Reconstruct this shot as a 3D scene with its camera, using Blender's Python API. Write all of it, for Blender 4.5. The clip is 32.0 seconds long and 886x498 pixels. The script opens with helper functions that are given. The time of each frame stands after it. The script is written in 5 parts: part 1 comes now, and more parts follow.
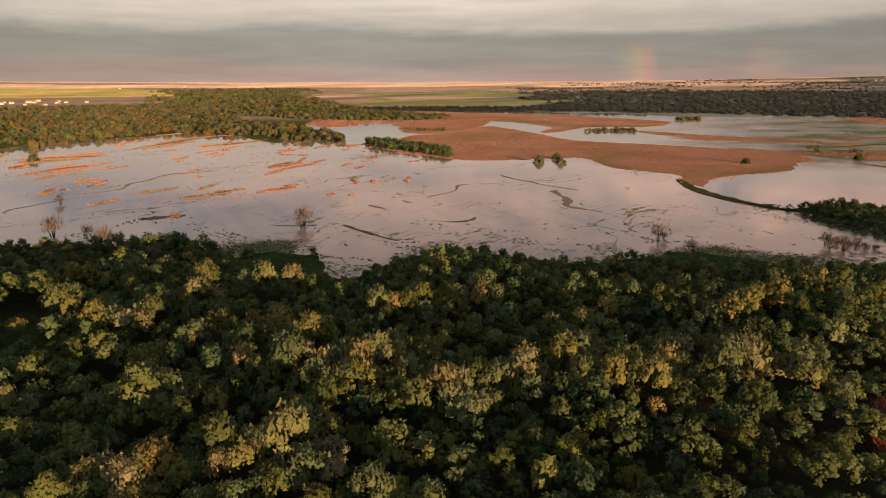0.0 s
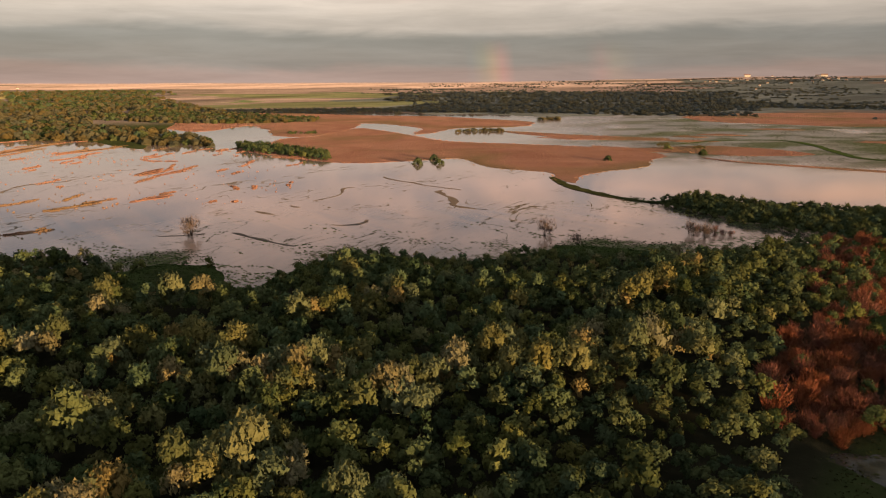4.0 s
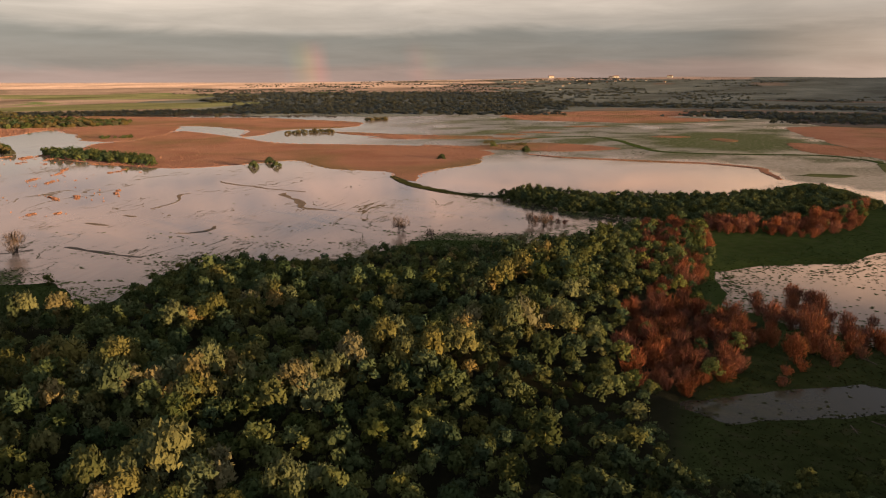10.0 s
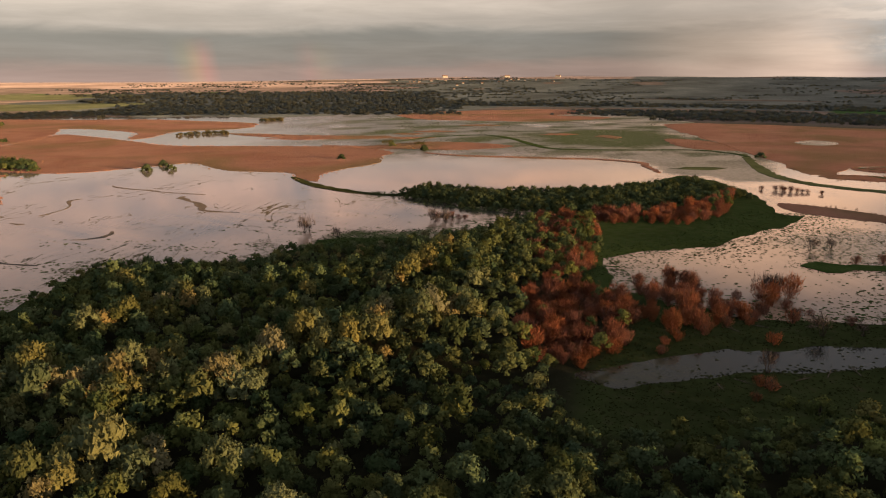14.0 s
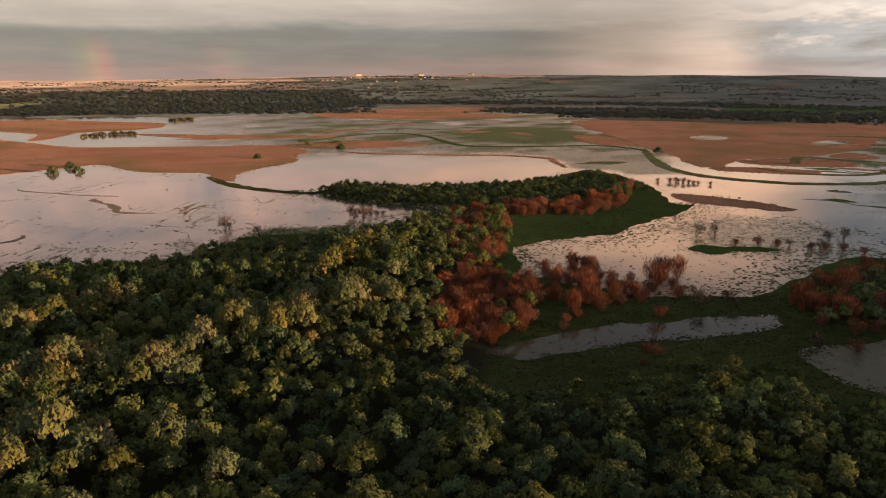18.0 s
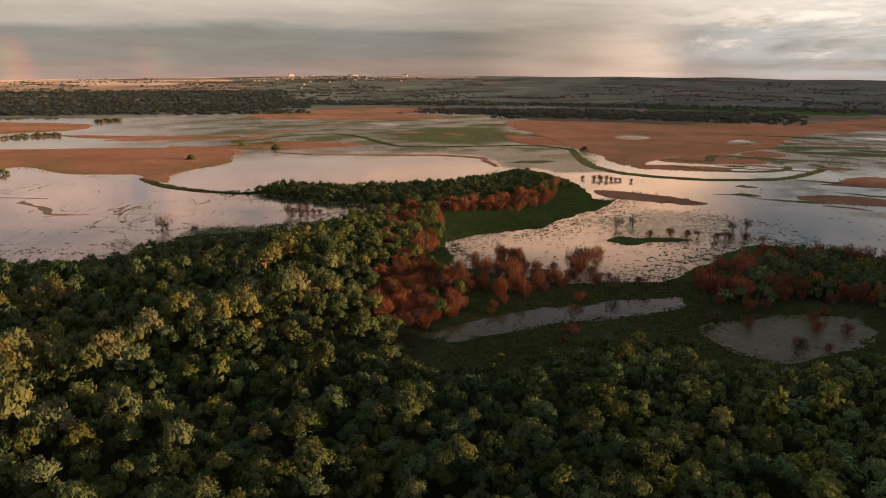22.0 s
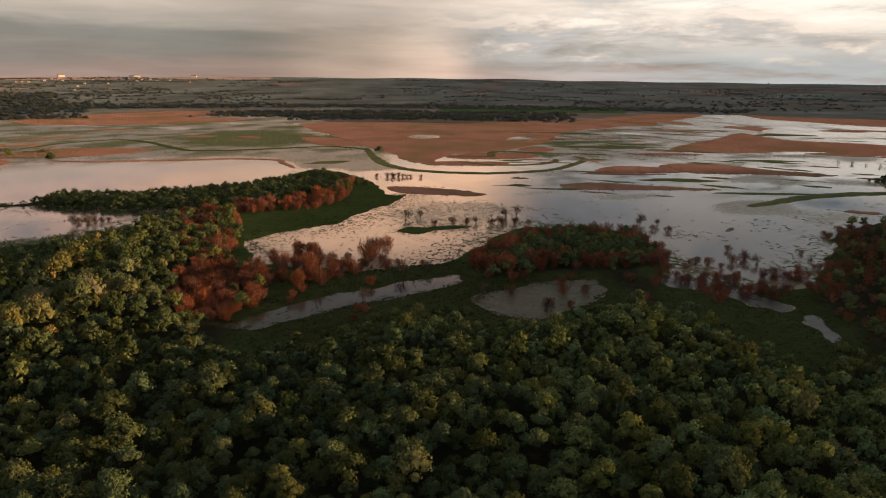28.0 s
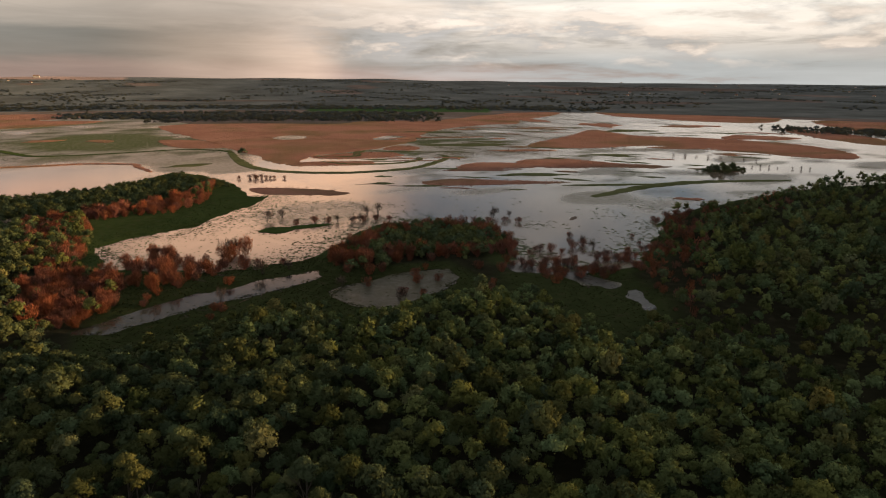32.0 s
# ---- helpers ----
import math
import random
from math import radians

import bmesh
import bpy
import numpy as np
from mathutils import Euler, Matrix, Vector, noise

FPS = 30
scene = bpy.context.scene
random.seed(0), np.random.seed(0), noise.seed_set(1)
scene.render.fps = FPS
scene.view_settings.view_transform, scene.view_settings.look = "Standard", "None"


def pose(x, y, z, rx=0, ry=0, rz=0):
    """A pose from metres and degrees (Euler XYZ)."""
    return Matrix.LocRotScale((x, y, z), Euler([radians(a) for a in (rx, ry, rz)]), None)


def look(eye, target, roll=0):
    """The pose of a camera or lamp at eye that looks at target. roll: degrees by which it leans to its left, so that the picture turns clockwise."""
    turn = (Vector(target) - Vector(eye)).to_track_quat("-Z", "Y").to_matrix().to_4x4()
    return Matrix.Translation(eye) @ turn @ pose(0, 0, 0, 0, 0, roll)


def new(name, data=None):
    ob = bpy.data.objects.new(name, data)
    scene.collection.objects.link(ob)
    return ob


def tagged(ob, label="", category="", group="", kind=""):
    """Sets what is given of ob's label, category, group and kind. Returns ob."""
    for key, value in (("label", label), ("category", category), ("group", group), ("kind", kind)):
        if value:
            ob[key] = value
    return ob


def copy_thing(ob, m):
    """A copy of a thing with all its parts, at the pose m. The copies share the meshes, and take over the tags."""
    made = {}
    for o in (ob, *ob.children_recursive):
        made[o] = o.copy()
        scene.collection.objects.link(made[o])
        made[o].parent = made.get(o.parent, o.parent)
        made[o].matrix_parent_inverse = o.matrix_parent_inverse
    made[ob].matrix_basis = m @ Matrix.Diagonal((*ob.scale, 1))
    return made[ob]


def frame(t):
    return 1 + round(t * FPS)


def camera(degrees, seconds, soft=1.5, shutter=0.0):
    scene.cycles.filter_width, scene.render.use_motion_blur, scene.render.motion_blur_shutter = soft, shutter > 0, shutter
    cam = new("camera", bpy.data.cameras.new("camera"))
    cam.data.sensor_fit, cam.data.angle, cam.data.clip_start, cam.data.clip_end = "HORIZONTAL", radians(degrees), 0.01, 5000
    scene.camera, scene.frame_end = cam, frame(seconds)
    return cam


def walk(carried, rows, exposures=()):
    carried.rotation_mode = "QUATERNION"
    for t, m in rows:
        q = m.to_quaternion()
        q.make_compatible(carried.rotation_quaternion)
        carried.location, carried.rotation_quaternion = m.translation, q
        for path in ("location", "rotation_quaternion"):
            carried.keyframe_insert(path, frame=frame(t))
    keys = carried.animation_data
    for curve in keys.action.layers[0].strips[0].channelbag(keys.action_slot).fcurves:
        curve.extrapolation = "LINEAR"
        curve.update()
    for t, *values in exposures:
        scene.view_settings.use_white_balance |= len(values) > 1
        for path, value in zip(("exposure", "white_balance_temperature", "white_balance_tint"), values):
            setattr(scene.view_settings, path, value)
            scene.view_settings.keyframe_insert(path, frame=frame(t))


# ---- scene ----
# Axes: x east of the flight line, y ahead of it, z up from the water table.
cam = camera(65.36, 32.0, soft=1.1)
PATH = [
    (0, 15.22, 44.52, 65.45, 40.323, -14.012, -0.181),
    (1, 13.73, 42.25, 65.87, 37.473, -14.003, -0.216),
    (2, 12.40, 39.27, 66.01, 34.661, -13.948, -0.213),
    (3, 10.54, 36.23, 66.40, 31.831, -13.953, -0.203),
    (3.5, 9.37, 34.84, 66.68, 30.434, -13.958, -0.128),
    (5.5, 5.28, 30.63, 67.06, 25.354, -13.937, -0.079),
    (6, 4.40, 29.81, 67.24, 24.112, -13.951, -0.042),
    (7, 2.80, 27.68, 67.52, 21.575, -13.968, -0.047),
    (8, 1.54, 25.79, 67.67, 19.128, -13.965, -0.049),
    (9, 0.42, 24.00, 67.73, 16.669, -13.943, 0.079),
    (10, -0.60, 22.07, 67.80, 14.428, -13.935, 0.131),
    (11, -1.51, 20.10, 67.96, 12.189, -13.947, 0.317),
    (12, -1.55, 17.31, 68.30, 10.053, -13.943, 0.206),
    (13, -1.13, 13.87, 68.63, 7.956, -13.970, 0.180),
    (14, -0.76, 10.82, 68.94, 5.923, -13.966, 0.140),
    (14.5, -0.65, 9.31, 69.04, 4.954, -13.985, 0.128),
    (16.5, -0.29, 2.02, 69.93, 1.012, -14.061, 0.189),
    (17, 0.00, 0.00, 69.94, 0.231, -14.053, 0.183),
    (18, 0.25, -3.66, 70.25, -1.002, -14.100, 0.171),
    (19, 0.33, -7.21, 70.65, -2.271, -14.100, 0.189),
    (20, 0.42, -10.81, 70.89, -3.555, -14.083, 0.295),
    (21, 0.51, -14.43, 71.11, -4.853, -14.062, 0.357),
    (22, 0.66, -18.10, 71.32, -6.348, -14.024, 0.451),
    (22.5, 0.66, -20.02, 71.48, -7.453, -14.012, 0.441),
    (23, 0.70, -22.00, 71.64, -8.921, -13.984, 0.450),
    (24, 0.68, -25.84, 71.78, -11.749, -13.932, 0.479),
    (25, 0.66, -29.74, 71.92, -14.509, -13.875, 0.498),
    (25.5, 0.58, -31.70, 72.11, -15.785, -13.869, 0.471),
    (27.5, 0.56, -39.69, 73.06, -21.160, -13.805, 0.521),
    (28, 0.54, -41.72, 73.31, -22.584, -13.818, 0.518),
    (29, 0.67, -45.64, 73.77, -25.197, -13.832, 0.440),
    (30, 1.26, -49.19, 73.98, -27.776, -13.808, 0.445),
    (31, 1.89, -52.53, 73.97, -30.376, -13.781, 0.384),
    (32, 2.33, -56.10, 74.04, -32.984, -13.750, 0.441),
]
walk(cam, [(t, pose(x, y, z, 90 + tilt, 0, turn) @ pose(0, 0, 0, 0, 0, lean)) for t, x, y, z, turn, tilt, lean in PATH])

# ---- light ----
SUN_AZ, SUN_EL = 113.0, 4.6          # degrees clockwise from +y, and above the horizon
sun_dir = Vector((math.sin(radians(SUN_AZ)) * math.cos(radians(SUN_EL)), math.cos(radians(SUN_AZ)) * math.cos(radians(SUN_EL)), math.sin(radians(SUN_EL))))
sun = new("sun", bpy.data.lights.new("sun", "SUN"))
sun.data.energy, sun.data.angle, sun.data.color = 5.0, radians(0.5), (1.0, 0.62, 0.29)
sun.matrix_world = look(sun_dir * 900, (0, 0, 0))


def nodes_of(tree):
    """Short hands for building node trees: add a node, link sockets."""
    tree.nodes.clear()

    def add(kind, ins=None, **props):
        n = tree.nodes.new(kind)
        for k, v in props.items():
            if k == "attribute_name":
                n.attribute_name = v
            elif k == "blend_type":
                n.blend_type = v
            elif k == "data_type":
                n.data_type = v
            elif k == "interpolation_type":
                n.interpolation_type = v
            elif k == "operation":
                n.operation = v
            elif k == "sky_type":
                n.sky_type = v
            elif k == "sun_disc":
                n.sun_disc = v
            elif k == "sun_elevation":
                n.sun_elevation = v
            elif k == "sun_rotation":
                n.sun_rotation = v
        for k, v in (ins or {}).items():
            if isinstance(v, bpy.types.NodeSocket):
                tree.links.new(v, n.inputs[k])
            else:
                n.inputs[k].default_value = v
        return n

    def ramp(fac, stops, smooth=False):
        n = add("ShaderNodeValToRGB", {"Fac": fac})
        n.color_ramp.interpolation = "EASE" if smooth else "LINEAR"
        while len(n.color_ramp.elements) < len(stops):
            n.color_ramp.elements.new(0.5)
        for e, (p, c) in zip(n.color_ramp.elements, stops):
            e.position, e.color = p, (*c, 1) if isinstance(c, tuple) else (c, c, c, 1)
        return n.outputs[0]

    def calc(op, a, b=0.0, c=0.0):
        return add("ShaderNodeMath", {0: a, 1: b, 2: c}, operation=op).outputs[0]

    def mix(fac, a, b, how="MIX"):
        n = add("ShaderNodeMix", data_type="RGBA", blend_type=how)
        for k, v in ((0, fac), (6, a), (7, b)):
            if isinstance(v, bpy.types.NodeSocket):
                tree.links.new(v, n.inputs[k])
            else:
                n.inputs[k].default_value = (*v, 1) if isinstance(v, tuple) else v
        return n.outputs[2]

    def noise_tex(vec, scale, detail=4.0, rough=0.55, dist=0.0):
        return add("ShaderNodeTexNoise", {"Vector": vec, "Scale": scale, "Detail": detail, "Roughness": rough, "Distortion": dist}).outputs[0]

    return add, ramp, calc, mix, noise_tex


# Sky: a Nishita sky behind broken evening cloud, greyer low down, brighter towards the sun.
world = bpy.data.worlds.new("evening_sky")
scene.world = world
world.use_nodes = True
add, ramp, calc, mix, noise_tex = nodes_of(world.node_tree)
sky = add("ShaderNodeTexSky", sky_type="NISHITA", sun_disc=False, sun_elevation=radians(SUN_EL), sun_rotation=radians(SUN_AZ))
way = add("ShaderNodeTexCoord").outputs["Generated"]
xyz = add("ShaderNodeSeparateXYZ", {0: way})
az = calc("ARCTAN2", xyz.outputs[0], xyz.outputs[1])
el = calc("ARCSINE", xyz.outputs[2])
eld = calc("MULTIPLY", el, 180 / math.pi)
# cloud coordinates: wide in azimuth, thin in elevation
flat = add("ShaderNodeCombineXYZ", {0: az, 1: calc("MULTIPLY", el, 4.5), 2: 0.0}).outputs[0]
puffs = noise_tex(flat, 3.2, 6, 0.55, 0.6)
wisps = noise_tex(add("ShaderNodeCombineXYZ", {0: az, 1: calc("MULTIPLY", el, 9.0), 2: 3.0}).outputs[0], 5.0, 6, 0.6, 0.4)
lift = calc("ADD", eld, calc("MULTIPLY", calc("SUBTRACT", puffs, 0.5), 3.2))
band = ramp(calc("MULTIPLY", calc("ADD", lift, 2.0), 1 / 24.0), [
    (0.0, (0.44, 0.29, 0.24)), (0.10, (0.37, 0.27, 0.235)), (0.15, (0.26, 0.235, 0.215)), (0.21, (0.25, 0.235, 0.22)),
    (0.26, (0.50, 0.43, 0.375)), (0.32, (0.64, 0.54, 0.46)), (0.6, (0.60, 0.47, 0.40)), (1.0, (0.44, 0.36, 0.33))], True)
# towards the sun the cover breaks up and the gaps are pale and warm
sunward = add("ShaderNodeMapRange", {0: az, 1: 0.34, 2: 0.86, 3: 0.0, 4: 1.0}, interpolation_type="SMOOTHSTEP").outputs[0]
gap = ramp(calc("ADD", wisps, calc("MULTIPLY", sunward, 0.26)), [(0.48, 0.0), (0.70, 1.0)])
glow = ramp(calc("MULTIPLY", eld, 1 / 30.0), [(0.0, (0.42, 0.44, 0.44)), (0.045, (0.38, 0.40, 0.405)), (0.085, (0.56, 0.52, 0.48)), (0.125, (0.86, 0.76, 0.67)), (0.25, (0.93, 0.87, 0.78)), (1.0, (0.50, 0.46, 0.44))])
clouds = mix(calc("MULTIPLY", gap, sunward), band, glow)
# higher up, the undersides of separate cloud masses: bluish, rosy, a bright rift, bluish again, then the sunset
turn = calc("ADD", calc("MULTIPLY", az, 1 / (2 * math.pi)), calc("ADD", 0.5, calc("MULTIPLY", calc("SUBTRACT", puffs, 0.5), 0.05)))
masses = ramp(turn, [(0.0, (0.46, 0.42, 0.40)), (0.31, (0.52, 0.50, 0.50)), (0.37, (0.72, 0.58, 0.53)), (0.45, (0.92, 0.68, 0.58)), (0.512, (0.90, 0.62, 0.47)),
                     (0.526, (0.9, 0.65, 0.5)), (0.568, (0.9, 0.65, 0.5)), (0.591, (0.38, 0.40, 0.41)), (0.63, (0.37, 0.43, 0.45)), (0.70, (0.50, 0.49, 0.47)), (0.78, (1.05, 0.82, 0.60)), (0.82, (1.2, 0.88, 0.60)),
                     (0.9, (0.55, 0.46, 0.42)), (1.0, (0.46, 0.42, 0.40))])
patches = noise_tex(add("ShaderNodeCombineXYZ", {0: az, 1: calc("MULTIPLY", el, 2.5), 2: 7.0}).outputs[0], 5.0, 5, 0.55, 0.8)
masses = mix(1.0, masses, ramp(patches, [(0.38, (0.52, 0.64, 0.78)), (0.62, (1.42, 1.20, 1.08))]), "MULTIPLY")
above = add("ShaderNodeMapRange", {0: lift, 1: 13.5, 2: 17.0, 3: 0.0, 4: 1.0}, interpolation_type="SMOOTHSTEP").outputs[0]
masses = mix(above, masses, (0.27, 0.26, 0.265))
zenith = add("ShaderNodeMapRange", {0: lift, 1: 26.0, 2: 35.0, 3: 0.0, 4: 1.0}, interpolation_type="SMOOTHSTEP").outputs[0]
masses = mix(zenith, masses, (0.62, 0.60, 0.585))
rift = mix(1.0, ramp(turn, [(0.508, 0.0), (0.526, 1.0), (0.570, 1.0), (0.589, 0.0)], True), ramp(calc("MULTIPLY", lift, 1 / 24.0), [(0.20, 0.0), (0.32, 1.0), (0.53, 1.0), (0.68, 0.0)], True), "MULTIPLY")
masses = mix(rift, masses, (1.75, 1.03, 0.635))
high = add("ShaderNodeMapRange", {0: lift, 1: 5.5, 2: 8.5, 3: 0.0, 4: 1.0}, interpolation_type="SMOOTHSTEP").outputs[0]
clouds = mix(high, clouds, masses)
# a warm curtain of rain below the rift
turn_low = calc("ADD", calc("MULTIPLY", az, 1 / (2 * math.pi)), calc("ADD", 0.5, calc("MULTIPLY", calc("SUBTRACT", puffs, 0.5), 0.012)))
curtain = ramp(turn_low, [(0.515, 0.0), (0.542, 0.6), (0.560, 0.8), (0.573, 0.0)], True)
curtain = mix(1.0, curtain, ramp(calc("MULTIPLY", eld, 1 / 8.0), [(0.0, 1.0), (0.35, 0.9), (0.62, 0.2), (1.0, 0.05)]), "MULTIPLY")
clouds = mix(curtain, clouds, (0.74, 0.55, 0.43))
# heaped clouds before the bright gaps, mauve-grey below and lit on their upper rims
heap = noise_tex(add("ShaderNodeCombineXYZ", {0: az, 1: calc("MULTIPLY", el, 3.4), 2: 11.0}).outputs[0], 5.5, 7, 0.58, 0.15)
over = noise_tex(add("ShaderNodeCombineXYZ", {0: az, 1: calc("MULTIPLY", calc("ADD", el, 0.012), 3.4), 2: 11.0}).outputs[0], 5.5, 7, 0.58, 0.15)
body = calc("MULTIPLY", ramp(heap, [(0.47, 0.0), (0.56, 1.0)]), add("ShaderNodeMapRange", {0: az, 1: 0.30, 2: 0.55, 3: 0.0, 4: 0.85}, interpolation_type="SMOOTHSTEP").outputs[0])
lit = ramp(calc("SUBTRACT", heap, over), [(0.0, (0.42, 0.40, 0.39)), (0.03, (0.52, 0.455, 0.41)), (0.10, (0.78, 0.66, 0.57))])
body = calc("MULTIPLY", body, ramp(calc("MULTIPLY", eld, 1 / 8.0), [(0.10, 0.0), (0.28, 1.0), (0.55, 1.0), (0.85, 0.5)]))
clouds = mix(body, clouds, lit)
shade = ramp(wisps, [(0.3, 0.85), (0.7, 1.13)])
clouds = mix(1.0, clouds, shade, "MULTIPLY")
# uneven light along the horizon: dark under the shower, paler towards the sun and in the north-west
along = ramp(turn_low, [(0.30, 0.52), (0.34, 0.54), (0.367, 0.60), (0.39, 0.56), (0.42, 0.52), (0.46, 0.50), (0.500, 0.47), (0.525, 0.37), (0.542, 0.41), (0.568, 0.64), (0.592, 0.68), (0.61, 0.60), (0.67, 0.56)])
along = mix(high, mix(1.0, along, (2.0, 2.0, 2.0), "MULTIPLY"), (1.0, 1.0, 1.0))
clouds = mix(1.0, clouds, along, "MULTIPLY")
# a faint rainbow, 42 degrees from the point opposite the sun
anti = add("ShaderNodeVectorMath", {0: way, 1: (-sun_dir.x, -sun_dir.y, -sun_dir.z)}, operation="DOT_PRODUCT").outputs["Value"]
ring = calc("MULTIPLY", calc("ARCCOSINE", anti), 180 / math.pi)
bow = ramp(calc("MULTIPLY", calc("SUBTRACT", ring, 40.0), 1 / 4.0), [
    (0.0, 0.0), (0.15, (0.0, 0.012, 0.012)), (0.40, (0.05, 0.045, 0.0)), (0.58, (0.15, 0.065, 0.0)), (0.75, (0.17, 0.025, 0.01)), (1.0, 0.0)])
outer = ramp(calc("MULTIPLY", calc("SUBTRACT", ring, 49.5), 1 / 4.0), [(0.0, 0.0), (0.3, (0.07, 0.01, 0.003)), (0.55, (0.045, 0.025, 0.0)), (1.0, 0.0)])
bow = mix(1.0, bow, outer, "ADD")
bow = mix(1.0, bow, ramp(calc("MULTIPLY", eld, 1 / 6.0), [(0.0, 0.8), (0.22, 1.0), (0.5, 0.0)]), "MULTIPLY")
clouds = mix(1.0, clouds, bow, "ADD")
thin = add("ShaderNodeBackground", {"Color": sky.outputs[0], "Strength": 0.0465})
cover = add("ShaderNodeBackground", {"Color": clouds, "Strength": 0.463})
both = add("ShaderNodeMixShader", {0: 0.88, 1: thin.outputs[0], 2: cover.outputs[0]})
add("ShaderNodeOutputWorld", {0: both.outputs[0]})
scene.view_settings.exposure = 1.31

# ---- materials ----


def material(name, build, disp=None):
    m = bpy.data.materials.new(name)
    m.use_nodes = True
    kit = nodes_of(m.node_tree)
    shader = build(m, *kit)
    kit[0]("ShaderNodeOutputMaterial", {0: shader})
    return m


def place(add):
    return add("ShaderNodeNewGeometry").outputs["Position"]


def bump(add, height, strength, distance):
    return add("ShaderNodeBump", {"Height": height, "Strength": strength, "Distance": distance}).outputs[0]


def leaf_material(name, dark, light, tinted, spread=0.7, grain=3.2):
    """Foliage: colour goes from dark to light by tree (tint attribute or object) and by leaf."""
    def build(m, add, ramp, calc, mix, noise_tex):
        p = place(add)
        if tinted:
            own = add("ShaderNodeAttribute", attribute_name="tint").outputs["Fac"]
        else:
            own = add("ShaderNodeObjectInfo").outputs["Random"]
        leaf = add("ShaderNodeNewGeometry").outputs["Random Per Island"]
        clump = noise_tex(p, 0.55, 3)
        f = calc("ADD", calc("MULTIPLY", own, spread), calc("ADD", calc("MULTIPLY", leaf, 0.22), calc("MULTIPLY", calc("SUBTRACT", clump, 0.45), 0.45)))
        col = mix(add("ShaderNodeClamp", {0: f}).outputs[0], dark, light)
        col = mix(1.0, col, mix(calc("FRACT", calc("MULTIPLY", own, 7.31)), (1.16, 1.0, 0.72), (0.84, 0.98, 1.2)), "MULTIPLY")
        rough = bump(add, noise_tex(p, grain, 3, 0.65), 0.9, 0.9 / grain)
        d = add("ShaderNodeBsdfDiffuse", {"Color": col, "Roughness": 0.4, "Normal": rough})
        tr = add("ShaderNodeBsdfTranslucent", {"Color": mix(0.5, col, (0.14, 0.15, 0.05))})
        return add("ShaderNodeMixShader", {0: 0.22, 1: d.outputs[0], 2: tr.outputs[0]}).outputs[0]
    return material(name, build)


def plain_material(name, a, b, scale, rough=0.8, bump_by=0.0):
    def build(m, add, ramp, calc, mix, noise_tex):
        p = place(add)
        n1, n2 = noise_tex(p, scale, 5), noise_tex(p, scale * 9, 4)
        col = mix(ramp(calc("ADD", calc("MULTIPLY", n1, 0.6), calc("MULTIPLY", n2, 0.4)), [(0.35, 0.0), (0.65, 1.0)]), a, b)
        ins = {"Color": col, "Roughness": rough}
        if bump_by:
            ins["Normal"] = bump(add, n2, 0.7, bump_by)
        return add("ShaderNodeBsdfDiffuse", ins).outputs[0]
    return material(name, build)


def ground_build(m, add, ramp, calc, mix, noise_tex):
    p = place(add)
    base = add("ShaderNodeAttribute", attribute_name="cover").outputs["Color"]
    n1, n2, n3 = noise_tex(p, 0.02, 6), noise_tex(p, 0.25, 5), noise_tex(p, 2.5, 3)
    v = ramp(calc("ADD", calc("MULTIPLY", n1, 0.5), calc("MULTIPLY", n2, 0.5)), [(0.3, 0.6), (0.7, 1.4)])
    col = mix(1.0, base, v, "MULTIPLY")
    col = mix(ramp(n2, [(0.55, 0.0), (0.72, 0.6)]), col, (0.035, 0.03, 0.02))
    return add("ShaderNodeBsdfDiffuse", {"Color": col, "Roughness": 0.8, "Normal": bump(add, n3, 0.8, 0.25)}).outputs[0]


